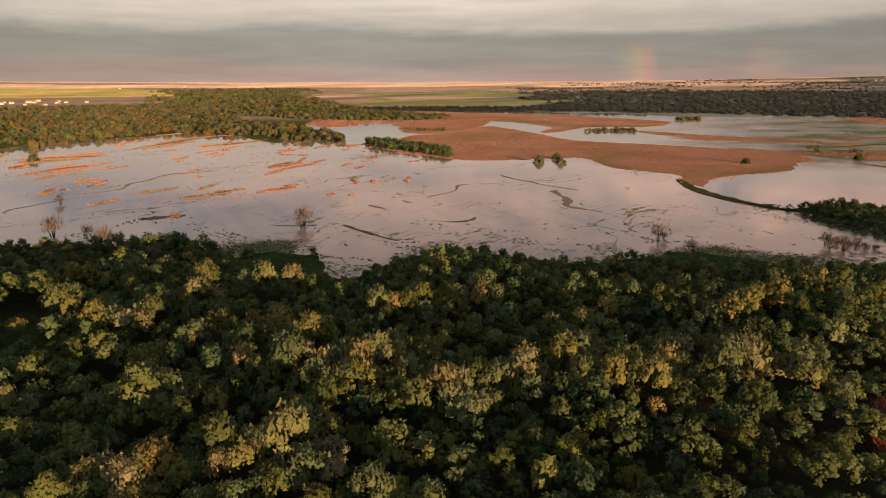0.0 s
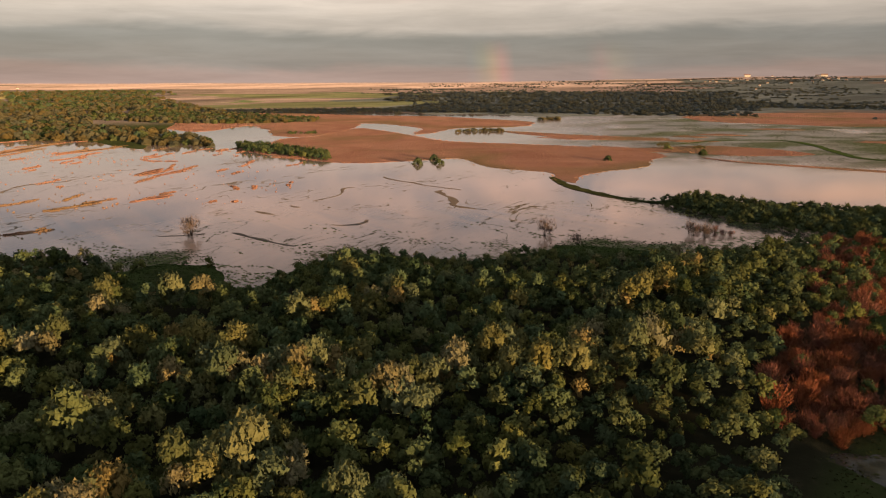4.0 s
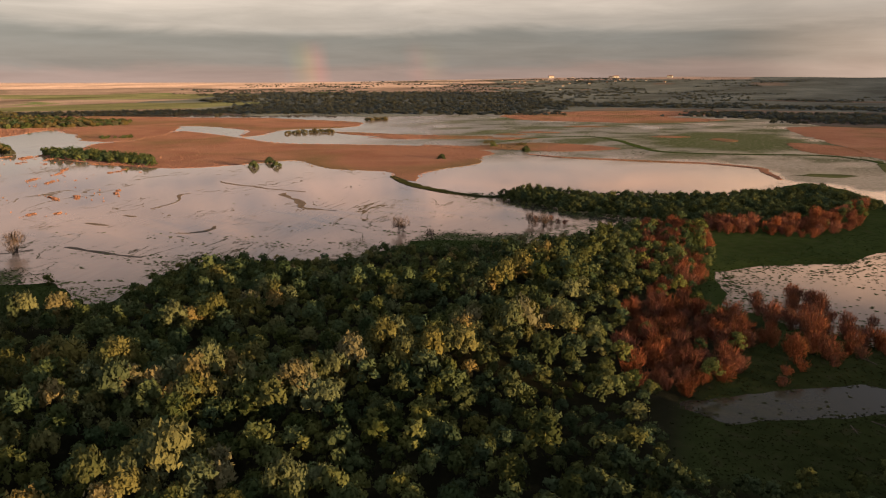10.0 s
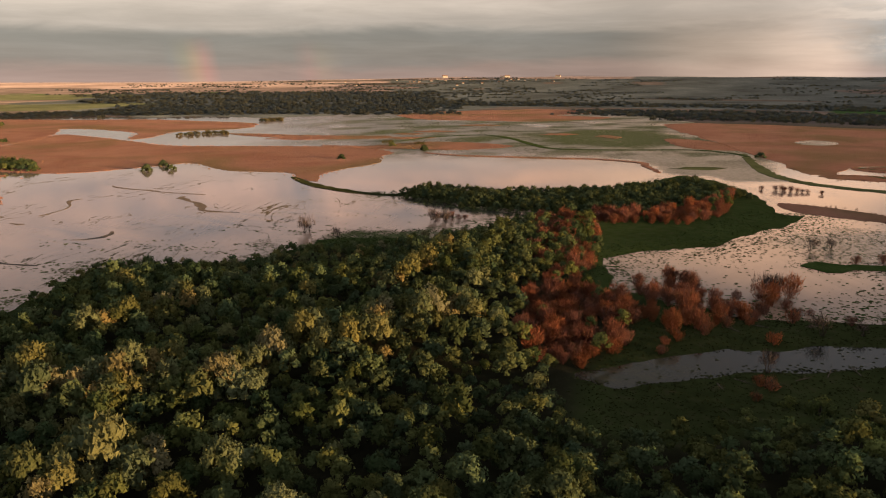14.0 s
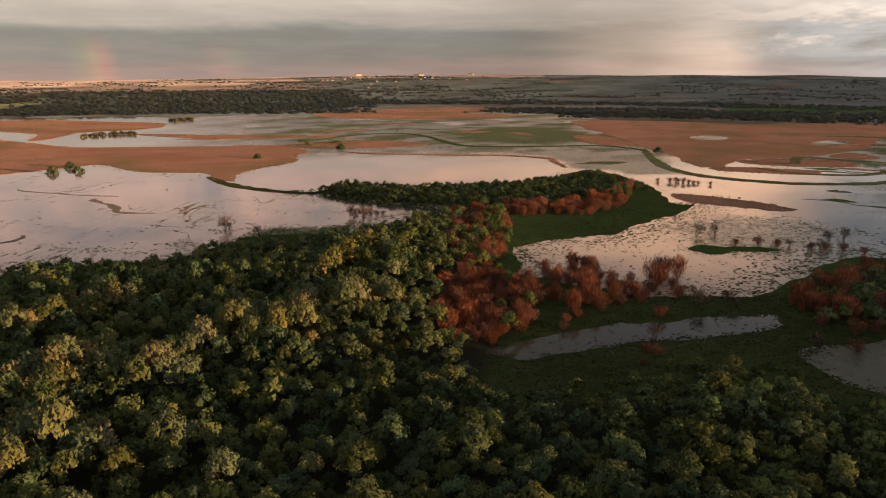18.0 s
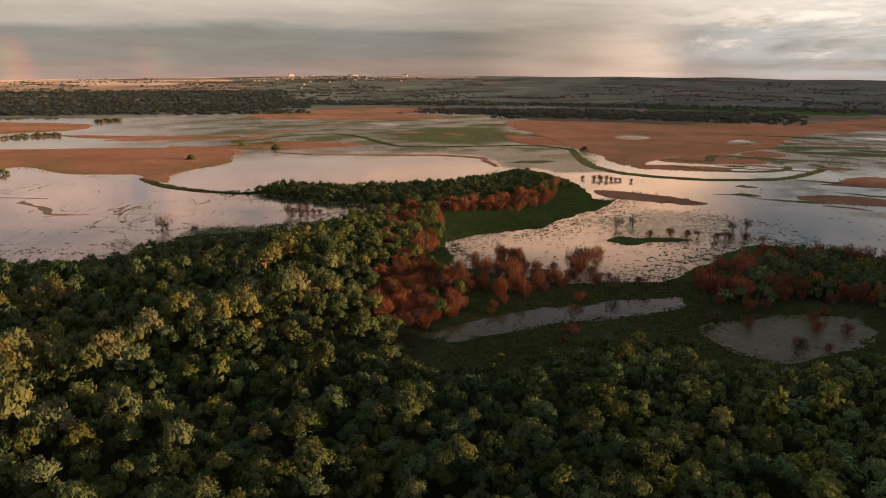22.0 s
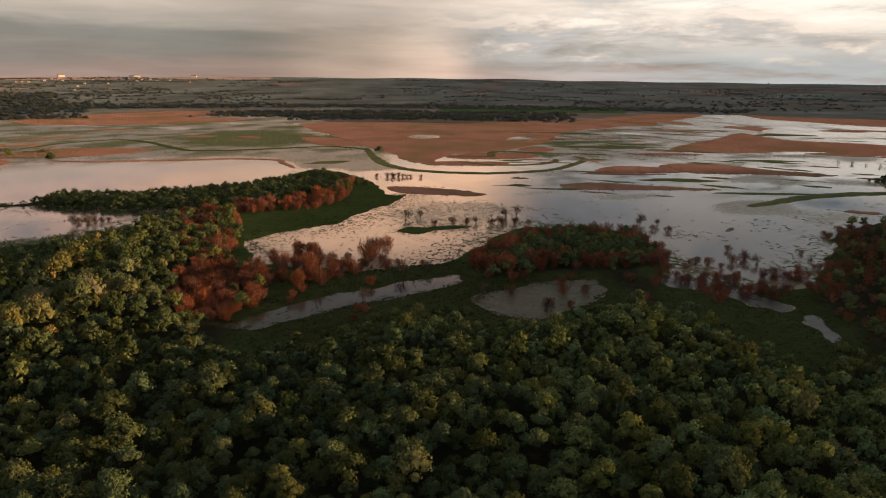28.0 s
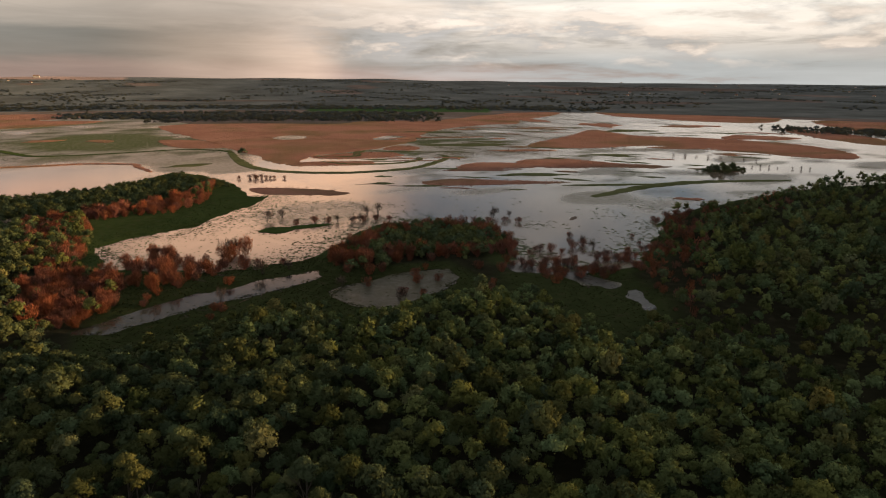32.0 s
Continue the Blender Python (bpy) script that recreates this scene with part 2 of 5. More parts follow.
def water_build(m, add, ramp, calc, mix, noise_tex):
    """Still, silty flood water with streaks of mud and floating weed."""
    p = place(add)
    weed = add("ShaderNodeAttribute", attribute_name="weed").outputs["Fac"]
    stretched = add("ShaderNodeMapping", {0: p, 2: (0, 0, 0.9), 3: (1.0, 0.30, 1.0)}).outputs[0]
    n1 = noise_tex(stretched, 0.018, 7, 0.6, 1.2)
    n2 = noise_tex(p, 0.28, 6, 0.74, 0.4)
    n3 = noise_tex(p, 1.3, 4, 0.6)
    spots = calc("ADD", calc("MULTIPLY", n1, 0.30), calc("ADD", calc("MULTIPLY", n2, 0.45), calc("MULTIPLY", n3, 0.25)))
    drift = add("ShaderNodeAttribute", attribute_name="drift").outputs["Fac"]
    # thin winding drift lines, here and there
    vein = noise_tex(stretched, 0.03, 5, 0.55, 2.2)
    line = ramp(calc("ABSOLUTE", calc("SUBTRACT", vein, 0.5)), [(0.0, 0.2), (0.013, 0.0)])
    line = calc("MULTIPLY", line, ramp(noise_tex(p, 0.02, 3), [(0.42, 0.0), (0.56, 1.0)]))
    rill = ramp(calc("ABSOLUTE", calc("SUBTRACT", noise_tex(stretched, 0.075, 4, 0.6, 1.6), 0.5)), [(0.0, 0.16), (0.012, 0.0)])
    line = calc("ADD", calc("MULTIPLY", line, calc("ADD", 0.35, calc("MULTIPLY", drift, 0.65))), calc("MULTIPLY", calc("MULTIPLY", rill, drift), ramp(noise_tex(p, 0.013, 3), [(0.5, 0.0), (0.62, 1.0)])))
    level = calc("ADD", calc("ADD", spots, line), calc("MULTIPLY", calc("SUBTRACT", weed, 0.5), 0.5))
    mask = ramp(level, [(0.575, 0.0), (0.595, 1.0)])
    shoal = ramp(level, [(0.44, 0.0), (0.56, 1.0)])
    silt = mix(ramp(n1, [(0.35, 0.0), (0.65, 1.0)]), (0.165, 0.113, 0.090), (0.262, 0.173, 0.134))
    silt = mix(calc("MULTIPLY", shoal, 0.7), silt, (0.20, 0.15, 0.12))
    # blackens the silt in creeks, eastward, and where the islet's trees should mirror
    deep = add("ShaderNodeAttribute", attribute_name="deep").outputs["Fac"]
    silt = mix(deep, silt, (0.014, 0.0145, 0.015))
    # drowned grass showing through the shallows
    murk = add("ShaderNodeAttribute", attribute_name="murk").outputs["Fac"]
    murk = calc("MULTIPLY", murk, ramp(n2, [(0.25, 0.55), (0.6, 1.0)]))
    silt = mix(murk, silt, mix(n1, (0.085, 0.084, 0.056), (0.145, 0.132, 0.092)))
    silt = mix(ramp(deep, [(0.75, 0.0), (1.0, 0.9)]), silt, (0.014, 0.0145, 0.015))
    wet = add("ShaderNodeBsdfPrincipled", {"Base Color": silt, "Roughness": calc("ADD", ramp(n1, [(0.3, 0.02), (0.7, 0.07)]), calc("ADD", calc("MULTIPLY", shoal, 0.10), calc("MULTIPLY", murk, 0.42))), "IOR": 1.33,
              "Normal": bump(add, calc("ADD", noise_tex(p, 0.6, 3), calc("MULTIPLY", n2, 2.0)), 0.035, 0.08)})
    green = add("ShaderNodeAttribute", attribute_name="green").outputs["Fac"]
    plant = mix(n3, (0.055, 0.048, 0.032), (0.14, 0.105, 0.075))
    plant = mix(green, plant, mix(n3, (0.018, 0.034, 0.012), (0.042, 0.060, 0.022)))
    sedge = calc("MULTIPLY", add("ShaderNodeAttribute", attribute_name="sedge").outputs["Fac"], ramp(calc("ADD", calc("MULTIPLY", n2, 0.7), calc("MULTIPLY", n3, 0.3)), [(0.34, 0.35), (0.52, 1.0)]))
    plant = mix(sedge, plant, mix(n2, (0.030, 0.046, 0.020), (0.075, 0.088, 0.038)))
    mask = calc("MAXIMUM", mask, sedge)
    float_ = add("ShaderNodeBsdfDiffuse", {"Color": plant, "Roughness": 0.5, "Normal": bump(add, n3, 0.6, 0.1)})
    return add("ShaderNodeMixShader", {0: mask, 1: wet.outputs[0], 2: float_.outputs[0]}).outputs[0]


def reed_build(m, add, ramp, calc, mix, noise_tex):
    p = place(add)
    n1, n2, n3 = noise_tex(p, 0.015, 6, 0.6, 0.8), noise_tex(p, 0.22, 6, 0.65), noise_tex(p, 1.8, 4)
    col = mix(ramp(n1, [(0.3, 0.0), (0.7, 1.0)]), (0.255, 0.125, 0.092), (0.345, 0.187, 0.137))
    col = mix(ramp(noise_tex(p, 0.007, 4, 0.5, 0.5), [(0.48, 0.0), (0.62, 0.8)]), col, (0.175, 0.128, 0.07))
    col = mix(ramp(n2, [(0.55, 0.0), (0.75, 0.45)]), col, (0.13, 0.08, 0.048))
    col = mix(ramp(n3, [(0.35, 0.25), (0.65, 0.0)]), col, (0.10, 0.06, 0.035))
    return add("ShaderNodeBsdfDiffuse", {"Color": col, "Roughness": 0.8, "Normal": bump(add, n3, 1.0, 1.2)}).outputs[0]


GROUND = material("ground", ground_build)
WATER = material("water", water_build)
REED = material("reed", reed_build)
MUD = plain_material("mud", (0.07, 0.056, 0.048), (0.15, 0.12, 0.10), 0.3, 0.6, 0.05)
SWARD = plain_material("sward", (0.018, 0.035, 0.010), (0.045, 0.062, 0.021), 0.12, 0.9, 0.2)
BANK = plain_material("bank_grass", (0.045, 0.055, 0.024), (0.10, 0.105, 0.05), 0.06, 0.9, 0.2)
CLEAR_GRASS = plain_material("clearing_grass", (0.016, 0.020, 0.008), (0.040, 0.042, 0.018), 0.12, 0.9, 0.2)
WEED = plain_material("water_weed", (0.045, 0.062, 0.022), (0.095, 0.105, 0.045), 0.2, 0.9, 0.1)
BARK = plain_material("bark", (0.05, 0.042, 0.035), (0.11, 0.095, 0.08), 1.2, 0.9, 0.05)

# ---- plan ----
LAND_WEST = [(-299, 136), (-273, 146), (-249, 159), (-223, 187), (-207, 182), (-203, 199), (-185, 207), (-157, 189), (-152, 194),
             (-154, 236), (-143, 248), (-102, 259), (-87, 282), (-87, 298), (-58, 303), (-37, 307), (-18, 326), (-1, 347), (16, 355)]
LAND_ISLET = [(24, 366), (10, 378), (-18, 384), (-46, 403), (-64, 412), (-77, 418), (-54, 449), (-10, 436), (36, 446), (66, 458), (98, 496), (120, 530), (138, 500),
              (146, 432), (137, 384), (146, 376), (126, 346), (108, 330), (95, 319), (84, 304), (67, 296), (49, 290), (34, 278)]
LAND_EAST = [(33, 239), (52, 223), (70, 211), (91, 211), (113, 213), (130, 231), (153, 252), (175, 264), (217, 224), (200, 192), (179, 166),
             (188, 140), (200, 134), (221, 132), (271, 164), (314, 196), (366, 207), (471, 216), (570, 200)]
LAND_BACK = [(1200, 60), (1200, -600), (-900, -600), (-900, 60)]
LAND = LAND_WEST + LAND_ISLET + LAND_EAST + LAND_BACK
CREEKS = [
    [(15, 166), (22, 172), (33, 179), (45, 183), (62, 188), (82, 192), (106, 193), (105, 185), (90, 178), (76, 175), (61, 173), (50, 170), (36, 164), (24, 159)],
    [(95, 158), (102, 166), (120, 174), (136, 173), (151, 168), (150, 157), (132, 144), (117, 136), (103, 136), (97, 146)],
    [(172, 164), (195, 148), (192, 116), (185, 113), (182, 134), (169, 153)],
    [(189, 110), (195, 109), (185, 90), (178, 89), (183, 102)],
]
CLEARING = [(18, 163), (30, 191), (44, 218), (63, 215), (90, 215), (115, 214), (112, 189), (128, 183), (154, 175), (150, 140), (120, 134),
            (90, 133), (83, 142), (66, 147), (46, 140), (30, 136), (14, 138)]
CLEAR_EAST = [(150, 130), (165, 150), (200, 150), (205, 125), (195, 95), (180, 80), (150, 75), (147, 95), (156, 112)]
MEADOW = [(30, 283), (40, 297), (56, 311), (72, 320), (89, 346), (119, 381), (137, 382), (144, 374), (124, 346), (106, 330), (93, 319),
          (82, 304), (66, 297), (48, 290), (36, 280), (38, 262), (26, 240)]
RED_GROVES = [
    [(2, 221), (21, 235), (37, 219), (31, 183), (19, 170), (6, 167), (1, 185)],
    [(6, 337), (36, 351), (38, 314), (26, 242), (12, 235), (4, 271)],
    [(41, 241), (58, 258), (68, 232), (90, 234), (84, 216), (61, 204), (42, 191), (37, 200)],
    [(10, 346), (33, 344), (63, 342), (83, 345), (108, 372), (128, 432), (148, 465), (113, 411), (75, 366), (40, 359)],
]
ISLET_WOOD = [(-77, 416), (-65, 405), (-30, 380), (-1, 367), (13, 361), (67, 364), (110, 405), (140, 427), (135, 469), (120, 500), (83, 468), (59, 450),
              (33, 442), (-15, 430), (-54, 446)]
ISLAND_TWO = [(113, 203), (132, 221), (152, 233), (174, 241), (190, 236), (208, 222), (204, 196), (192, 176), (176, 172), (158, 178), (140, 185), (112, 181)]
FOREST = [(-248, 121), (-227, 124), (-210, 125), (-218, 146), (-230, 164), (-228, 179), (-190, 169), (-167, 160), (-143, 172), (-132, 181), (-144, 213), (-134, 226), (-108, 225), (-87, 223), (-67, 231), (-54, 243), (-44, 262), (-33, 279), (-19, 300), (-3, 310), (11, 306), (8, 235), (0, 190), (10, 165), (5, 145)]
FOREST += [(14, 132), (30, 131), (46, 135), (66, 142), (82, 137), (89, 124), (110, 126), (133, 129), (143, 125), (153, 109), (144, 87), (139, 69), (151, 68), (173, 90), (188, 105), (215, 122), (254, 149), (314, 194), (394, 196), (526, 250), (636, 232), (700, 100), (300, -240), (-300, -240), (-420, 60)]
CLEAR_WEST = [[(-164, 93), (-200, 105), (-193, 111), (-168, 109), (-150, 100)], [(-222, 141), (-225, 156), (-202, 178), (-186, 177), (-182, 170), (-195, 152)], [(-200, 175), (-200, 197), (-179, 203), (-160, 190), (-166, 176), (-180, 164)]]

GREENS = [[(-91, 277), (-84, 300), (-76, 318), (-58, 316), (-42, 324), (-33, 316), (-50, 296), (-62, 280)], [(-228, 190), (-222, 206), (-212, 216), (-198, 212), (-196, 196), (-208, 184)],
          [(262, 590), (300, 600), (340, 600), (372, 590), (380, 560), (345, 530), (352, 560), (335, 585), (300, 590), (258, 575)], [(420, 690), (470, 700), (540, 690), (560, 705), (545, 660), (470, 660), (430, 640)]]

def signed(poly, x, y):
    """Distance to the outline of poly, positive inside, for arrays x and y."""
    p = np.array(poly, float)
    inside, best = np.zeros(x.shape, bool), np.full(x.shape, 1e18)
    for (ax, ay), (bx, by) in zip(p, np.roll(p, -1, 0)):
        ex, ey = bx - ax, by - ay
        t = np.clip(((x - ax) * ex + (y - ay) * ey) / (ex * ex + ey * ey + 1e-9), 0, 1)
        best = np.minimum(best, (x - ax - t * ex) ** 2 + (y - ay - t * ey) ** 2)
        cross = (ay > y) != (by > y)
        inside ^= cross & (x < ax + (y - ay) * ex / (ey if ey else 1e-9))
    return np.where(inside, 1, -1) * np.sqrt(best)


def ripple(x, y, size, seed=0):
    """Cheap smooth value between -1 and 1, from a few crossed sines."""
    r = np.random.RandomState(seed)
    out = 0
    for k in range(6):
        a, ph, s = r.uniform(0, 6.28), r.uniform(0, 6.28), size * r.uniform(0.5, 1.6)
        out = out + np.sin((x * math.cos(a) + y * math.sin(a)) * 6.28 / s + ph)
    return out / 4.0


def smooth(a, b, v):
    t = np.clip((v - a) / (b - a), 0, 1)
    return t * t * (3 - 2 * t)


# How far the flood reaches, and the height of the skyline, by azimuth in degrees.
REACH_AZ = [-95, -72, -66, -58, -50, -47, -40, -20, -5, 8, 14, 24, 33, 42, 60, 95]
REACH_M = [700, 780, 860, 900, 760, 1500, 1480, 1260, 1500, 1620, 1180, 1180, 1240, 1700, 1600, 1500]
RIDGE_AZ = [-95, -72, -57, -27, -14, -5, 8, 28, 40, 65, 95]
RIDGE_M = [45, 44, 31, 31, 50, 67, 74, 75, 64, 60, 60]


def height(x, y):
    d, a = np.hypot(x, y), np.degrees(np.arctan2(x, y))
    wob = ripple(x, y, 34, 1) * 2.2 + ripple(x, y, 9, 2) * 1.0
    near = np.clip((signed(LAND, x, y) + wob) / 7.0, -1, 1) * 0.65
    for c in CREEKS:
        near = np.minimum(near, 0.65 - 1.0 * smooth(-7, 5, signed(c, x, y) + wob * 1.1))
    reach = np.interp(a, REACH_AZ, REACH_M) + ripple(x, y, 260, 3) * 40
    reach = np.where(np.abs(a) > 95, 900, reach)
    shore = np.clip((d - reach) / 40.0, -1, 1) * 0.9
    z = np.maximum(near, shore)
    crest = np.interp(a, RIDGE_AZ, RIDGE_M) * (1 + 0.05 * ripple(x, y, 900, 4))
    z = z + crest * smooth(2000, 4700, d) ** 1.3
    # an unseen valley side, added behind the flight to keep the low sun off the east
    along, across = x * sun_dir.x + y * sun_dir.y, y * sun_dir.x - x * sun_dir.y
    z = z + 149.5 * smooth(1250, 1800, along) * smooth(660, 520, across)
    return z + ripple(x, y, 21, 5) * 0.10


def grid_mesh(name, x, y, z, mat, **attrs):
    """A sheet from 2D arrays of places; attrs are float or colour layers of the same shape."""
    r, c = x.shape
    me = bpy.data.meshes.new(name)
    me.vertices.add(r * c)
    me.vertices.foreach_set("co", np.stack([x, y, z], -1).astype(np.float32).ravel())
    i = np.arange(r * c).reshape(r, c)
    q = np.stack([i[:-1, :-1], i[:-1, 1:], i[1:, 1:], i[1:, :-1]], -1).reshape(-1, 4)
    fill_faces(me, q)
    for key, v in attrs.items():
        if v.ndim == 3:
            at = me.attributes.new(key, "FLOAT_COLOR", "POINT")
            at.data.foreach_set("color", np.concatenate([v, np.ones((*v.shape[:2], 1))], -1).astype(np.float32).ravel())
        else:
            me.attributes.new(key, "FLOAT", "POINT").data.foreach_set("value", v.astype(np.float32).ravel())
    me.materials.append(mat)
    return new(name, me)


def fill_faces(me, faces, smooth_shade=True):
    """Adds faces, an n x k array of vertex numbers, to a mesh that has its vertices."""
    n, k = faces.shape
    me.loops.add(n * k)
    me.loops.foreach_set("vertex_index", faces.astype(np.int32).ravel())
    me.polygons.add(n)
    me.polygons.foreach_set("loop_start", np.arange(0, n * k, k, dtype=np.int32))
    me.polygons.foreach_set("use_smooth", np.full(n, smooth_shade))
    me.update(calc_edges=True)


# ---- ground and water ----
ang = np.radians(np.concatenate([np.linspace(-180, -85, 30)[:-1], np.linspace(-85, 80, 360), np.linspace(80, 180, 30)[1:]]))
rad = np.concatenate([[0.0], np.geomspace(12, 60, 14)[:-1], np.geomspace(60, 700, 130)[:-1], np.geomspace(700, 4900, 150)])
A, D = np.meshgrid(ang, rad)
X, Y = D * np.sin(A), D * np.cos(A)
Zg = height(X, Y)
Adeg = np.degrees(A)
cov = np.empty((*X.shape, 3))
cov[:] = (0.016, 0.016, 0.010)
grassy = smooth(-6, 4, signed(CLEARING, X, Y)) + smooth(-4, 4, signed(MEADOW, X, Y))
for c in (*CLEAR_WEST, CLEAR_EAST, *GREENS[:2]):
    grassy = grassy + 0.55 * smooth(-8, 4, signed(c, X, Y))
grassy = grassy + smooth(225, 245, Y) * smooth(14, 24, X) * smooth(175, 150, X)
grassy = np.clip(grassy + smooth(14, 4, signed(LAND, X, Y)) * 0.6, 0, 1)[..., None]
cov = cov * (1 - grassy) + np.array((0.031, 0.044, 0.015)) * grassy
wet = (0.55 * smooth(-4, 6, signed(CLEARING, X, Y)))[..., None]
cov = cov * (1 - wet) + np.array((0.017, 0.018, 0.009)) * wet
far = smooth(1050, 1250, D)[..., None]
stripe = ripple(np.log(D + 1) * 900, Adeg * 9, 260, 7)
Aw = Adeg + ripple(X, Y, 700, 31) * 3 + stripe * 3
west, mid, east = Aw < -47, (Aw >= -47) & (Aw < -11), Aw >= -11
# wood is greyed and blued: distance haze painted into the far slope
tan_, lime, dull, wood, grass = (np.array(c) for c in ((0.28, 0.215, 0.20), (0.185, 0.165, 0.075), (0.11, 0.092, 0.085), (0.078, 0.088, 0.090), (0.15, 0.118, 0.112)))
field = np.empty_like(cov)
field[:] = dull
field[west & (Aw < -58) & (D > 2600) & (D < 3900)] = lime
field[west & (D > 2700) & (stripe > 0.25)] = dull
field[mid & (D > 1900)] = grass
field[mid & (D > 1900) & (stripe > 0.55)] = tan_ * 0.7
field[(west | mid) & (D > 3500)] = tan_
field[(west | mid) & (D > 3500) & (stripe < -0.6)] = dull
field[mid & (D > 1900) & (D < 3000) & (ripple(X, Y, 420, 33) > 0.65)] = (0.05, 0.085, 0.03)
field[(Aw > -46) & (Aw < -27) & (D > 1650) & (D < 2900) & (stripe < 0.3)] = (0.092, 0.100, 0.056)
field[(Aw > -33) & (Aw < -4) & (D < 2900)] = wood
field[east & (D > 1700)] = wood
field[east & (D > 2500) & (ripple(X, Y, 700, 34) > 0.75)] = dull
field[east & (D > 2300) & (stripe > 0.7)] = dull * 0.8
field[east & (Adeg < 9) & (D > 4100)] = tan_ * 0.8
field[(Adeg > 23) & (Adeg < 38) & (D > 1600) & (D < 1900)] = (0.040, 0.072, 0.030)
patchy = 1 + 0.22 * ripple(np.log(D + 1) * 1100, Adeg * 26, 190, 61) + 0.18 * ripple(X, Y, 330, 62)
field = field * np.clip(patchy, 0.45, 1.6)[..., None]
cov = cov * (1 - far) + field * far
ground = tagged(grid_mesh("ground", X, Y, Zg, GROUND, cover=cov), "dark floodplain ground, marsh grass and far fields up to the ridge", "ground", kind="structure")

wr = np.concatenate([[60.0], np.geomspace(70, 1800, 230)])
wa = np.radians(np.linspace(-88, 84, 330))
WA, WD = np.meshgrid(wa, wr)
WX, WY = WD * np.sin(WA), WD * np.cos(WA)
weed = 0.35 + 0.24 * smooth(-45, -2, signed(LAND, WX, WY)) * smooth(-320, -60, WX) + 0.10 * ripple(WX, WY, 90, 8)
marsh = smooth(560, 720, WD) * smooth(-25, -8, np.degrees(WA)) * smooth(60, 25, np.degrees(WA))
weed = weed + 0.16 * marsh - 0.15 * smooth(30, 90, WX) * smooth(420, 300, WY) + 0.04 * smooth(-60, -160, WX)
POND = [(-141, 473), (-128, 508), (-108, 552), (-108, 600), (-105, 640), (-50, 622), (36, 605), (98, 580), (104, 545), (60, 470), (-10, 452), (-60, 425), (-105, 440)]
weed = weed * (1 - smooth(-6, 4, signed(POND, WX, WY)))
east_water = smooth(25, 36, np.degrees(WA) + ripple(WX, WY, 150, 47) * 4)
weed = weed + 0.15 * east_water
lush = np.clip(smooth(-14, 4, signed(MEADOW, WX, WY)) + smooth(-30, -4, signed(LAND, WX, WY)) * smooth(-120, -60, WX) + marsh * 0.75, 0, 1) * (1 - np.max([smooth(-8, 0, signed(c, WX, WY)) for c in CREEKS], 0))
inlet = np.max([smooth(-8, 0, signed(c, WX, WY)) for c in CREEKS], 0)
deep = np.maximum(inlet, 0.62 * east_water)
# dark strip before the islet: its trees' reflection, painted into the water colour
deep = np.maximum(deep, smooth(-6, 4, signed([(-60, 412), (-28, 384), (10, 362), (4, 352), (-30, 366), (-64, 395)], WX, WY)))
weed = np.maximum(weed, 0.66 * smooth(-14, 2, signed(MEADOW, WX, WY)))
DROWNED = [(60, 690), (128, 684), (197, 660), (208, 600), (192, 540), (190, 500), (150, 500), (110, 545), (108, 600), (84, 640)]
DRIFTED = [(113, 320), (150, 352), (186, 338), (199, 314), (178, 282), (138, 268), (112, 276)]
edge = ripple(WX, WY, 40, 49) * 6 + ripple(WX, WY, 11, 50) * 3
murk = np.maximum(0.95 * smooth(-8, 10, signed(DROWNED, WX, WY) + edge), 0.5 * smooth(-10, 14, signed(DRIFTED, WX, WY) + edge))
murk = np.maximum(murk, 0.95 * marsh * smooth(0.0, 0.4, 0.5 + 0.4 * ripple(WX, WY, 120, 51)))
murk = np.maximum(murk, 0.85 * east_water * smooth(0.2, 0.8, ripple(WX, WY * 1.6, 120, 52)) * smooth(1100, 800, WD))
murk = np.maximum(murk, 0.95 * smooth(-4, 2, signed(CREEKS[1], WX, WY)))
murk = np.maximum(murk, 0.15 * smooth(-4, 2, signed(CREEKS[0], WX, WY)))
for c in CREEKS[2:]:
    murk = np.maximum(murk, 0.45 * smooth(-4, 2, signed(c, WX, WY)))
SEDGE = [(20, 880), (60, 950), (107, 986), (191, 975), (205, 887), (190, 776), (120, 734), (54, 745), (24, 790)]
rough = ripple(WX, WY, 60, 55) * 14 + ripple(WX, WY, 17, 56) * 6
sedge = smooth(-18, 16, signed(SEDGE, WX, WY) + rough)
streaks = ripple(np.degrees(WA) * 9, WD * 0.9, 75, 57) + 0.5 * ripple(np.degrees(WA) * 22, WD * 1.6, 60, 58)
sedge = np.maximum(sedge, 0.9 * marsh * smooth(-0.25, 0.55, streaks) * smooth(25, 15, np.degrees(WA)))
for poly in GREENS:
    sedge = np.maximum(sedge, smooth(-5, 5, signed(poly, WX, WY) + ripple(WX, WY, 14, 59) * 4 + ripple(WX, WY, 6, 60) * 3))
sedge = np.maximum(sedge, 0.75 * east_water * smooth(0.35, 0.95, streaks) * smooth(420, 520, WD) * smooth(1250, 1000, WD))
sedge = np.maximum(sedge, 0.5 * smooth(-3, 3, signed(CREEKS[1], WX, WY)))
sedge = np.maximum(sedge, 0.4 * smooth(-3, 3, signed(CREEKS[0], WX, WY)) * smooth(70, 25, WX))
water = tagged(grid_mesh("water", WX, WY, 0 * WX, WATER, weed=weed * (1 - 0.8 * inlet), green=lush, deep=deep, murk=murk, sedge=sedge, drift=smooth(-20, -90, WX) * smooth(620, 500, WD * 0.75)), "still silty flood water with streaks of mud and weed", "water", kind="structure")

# ---- reed beds and banks ----


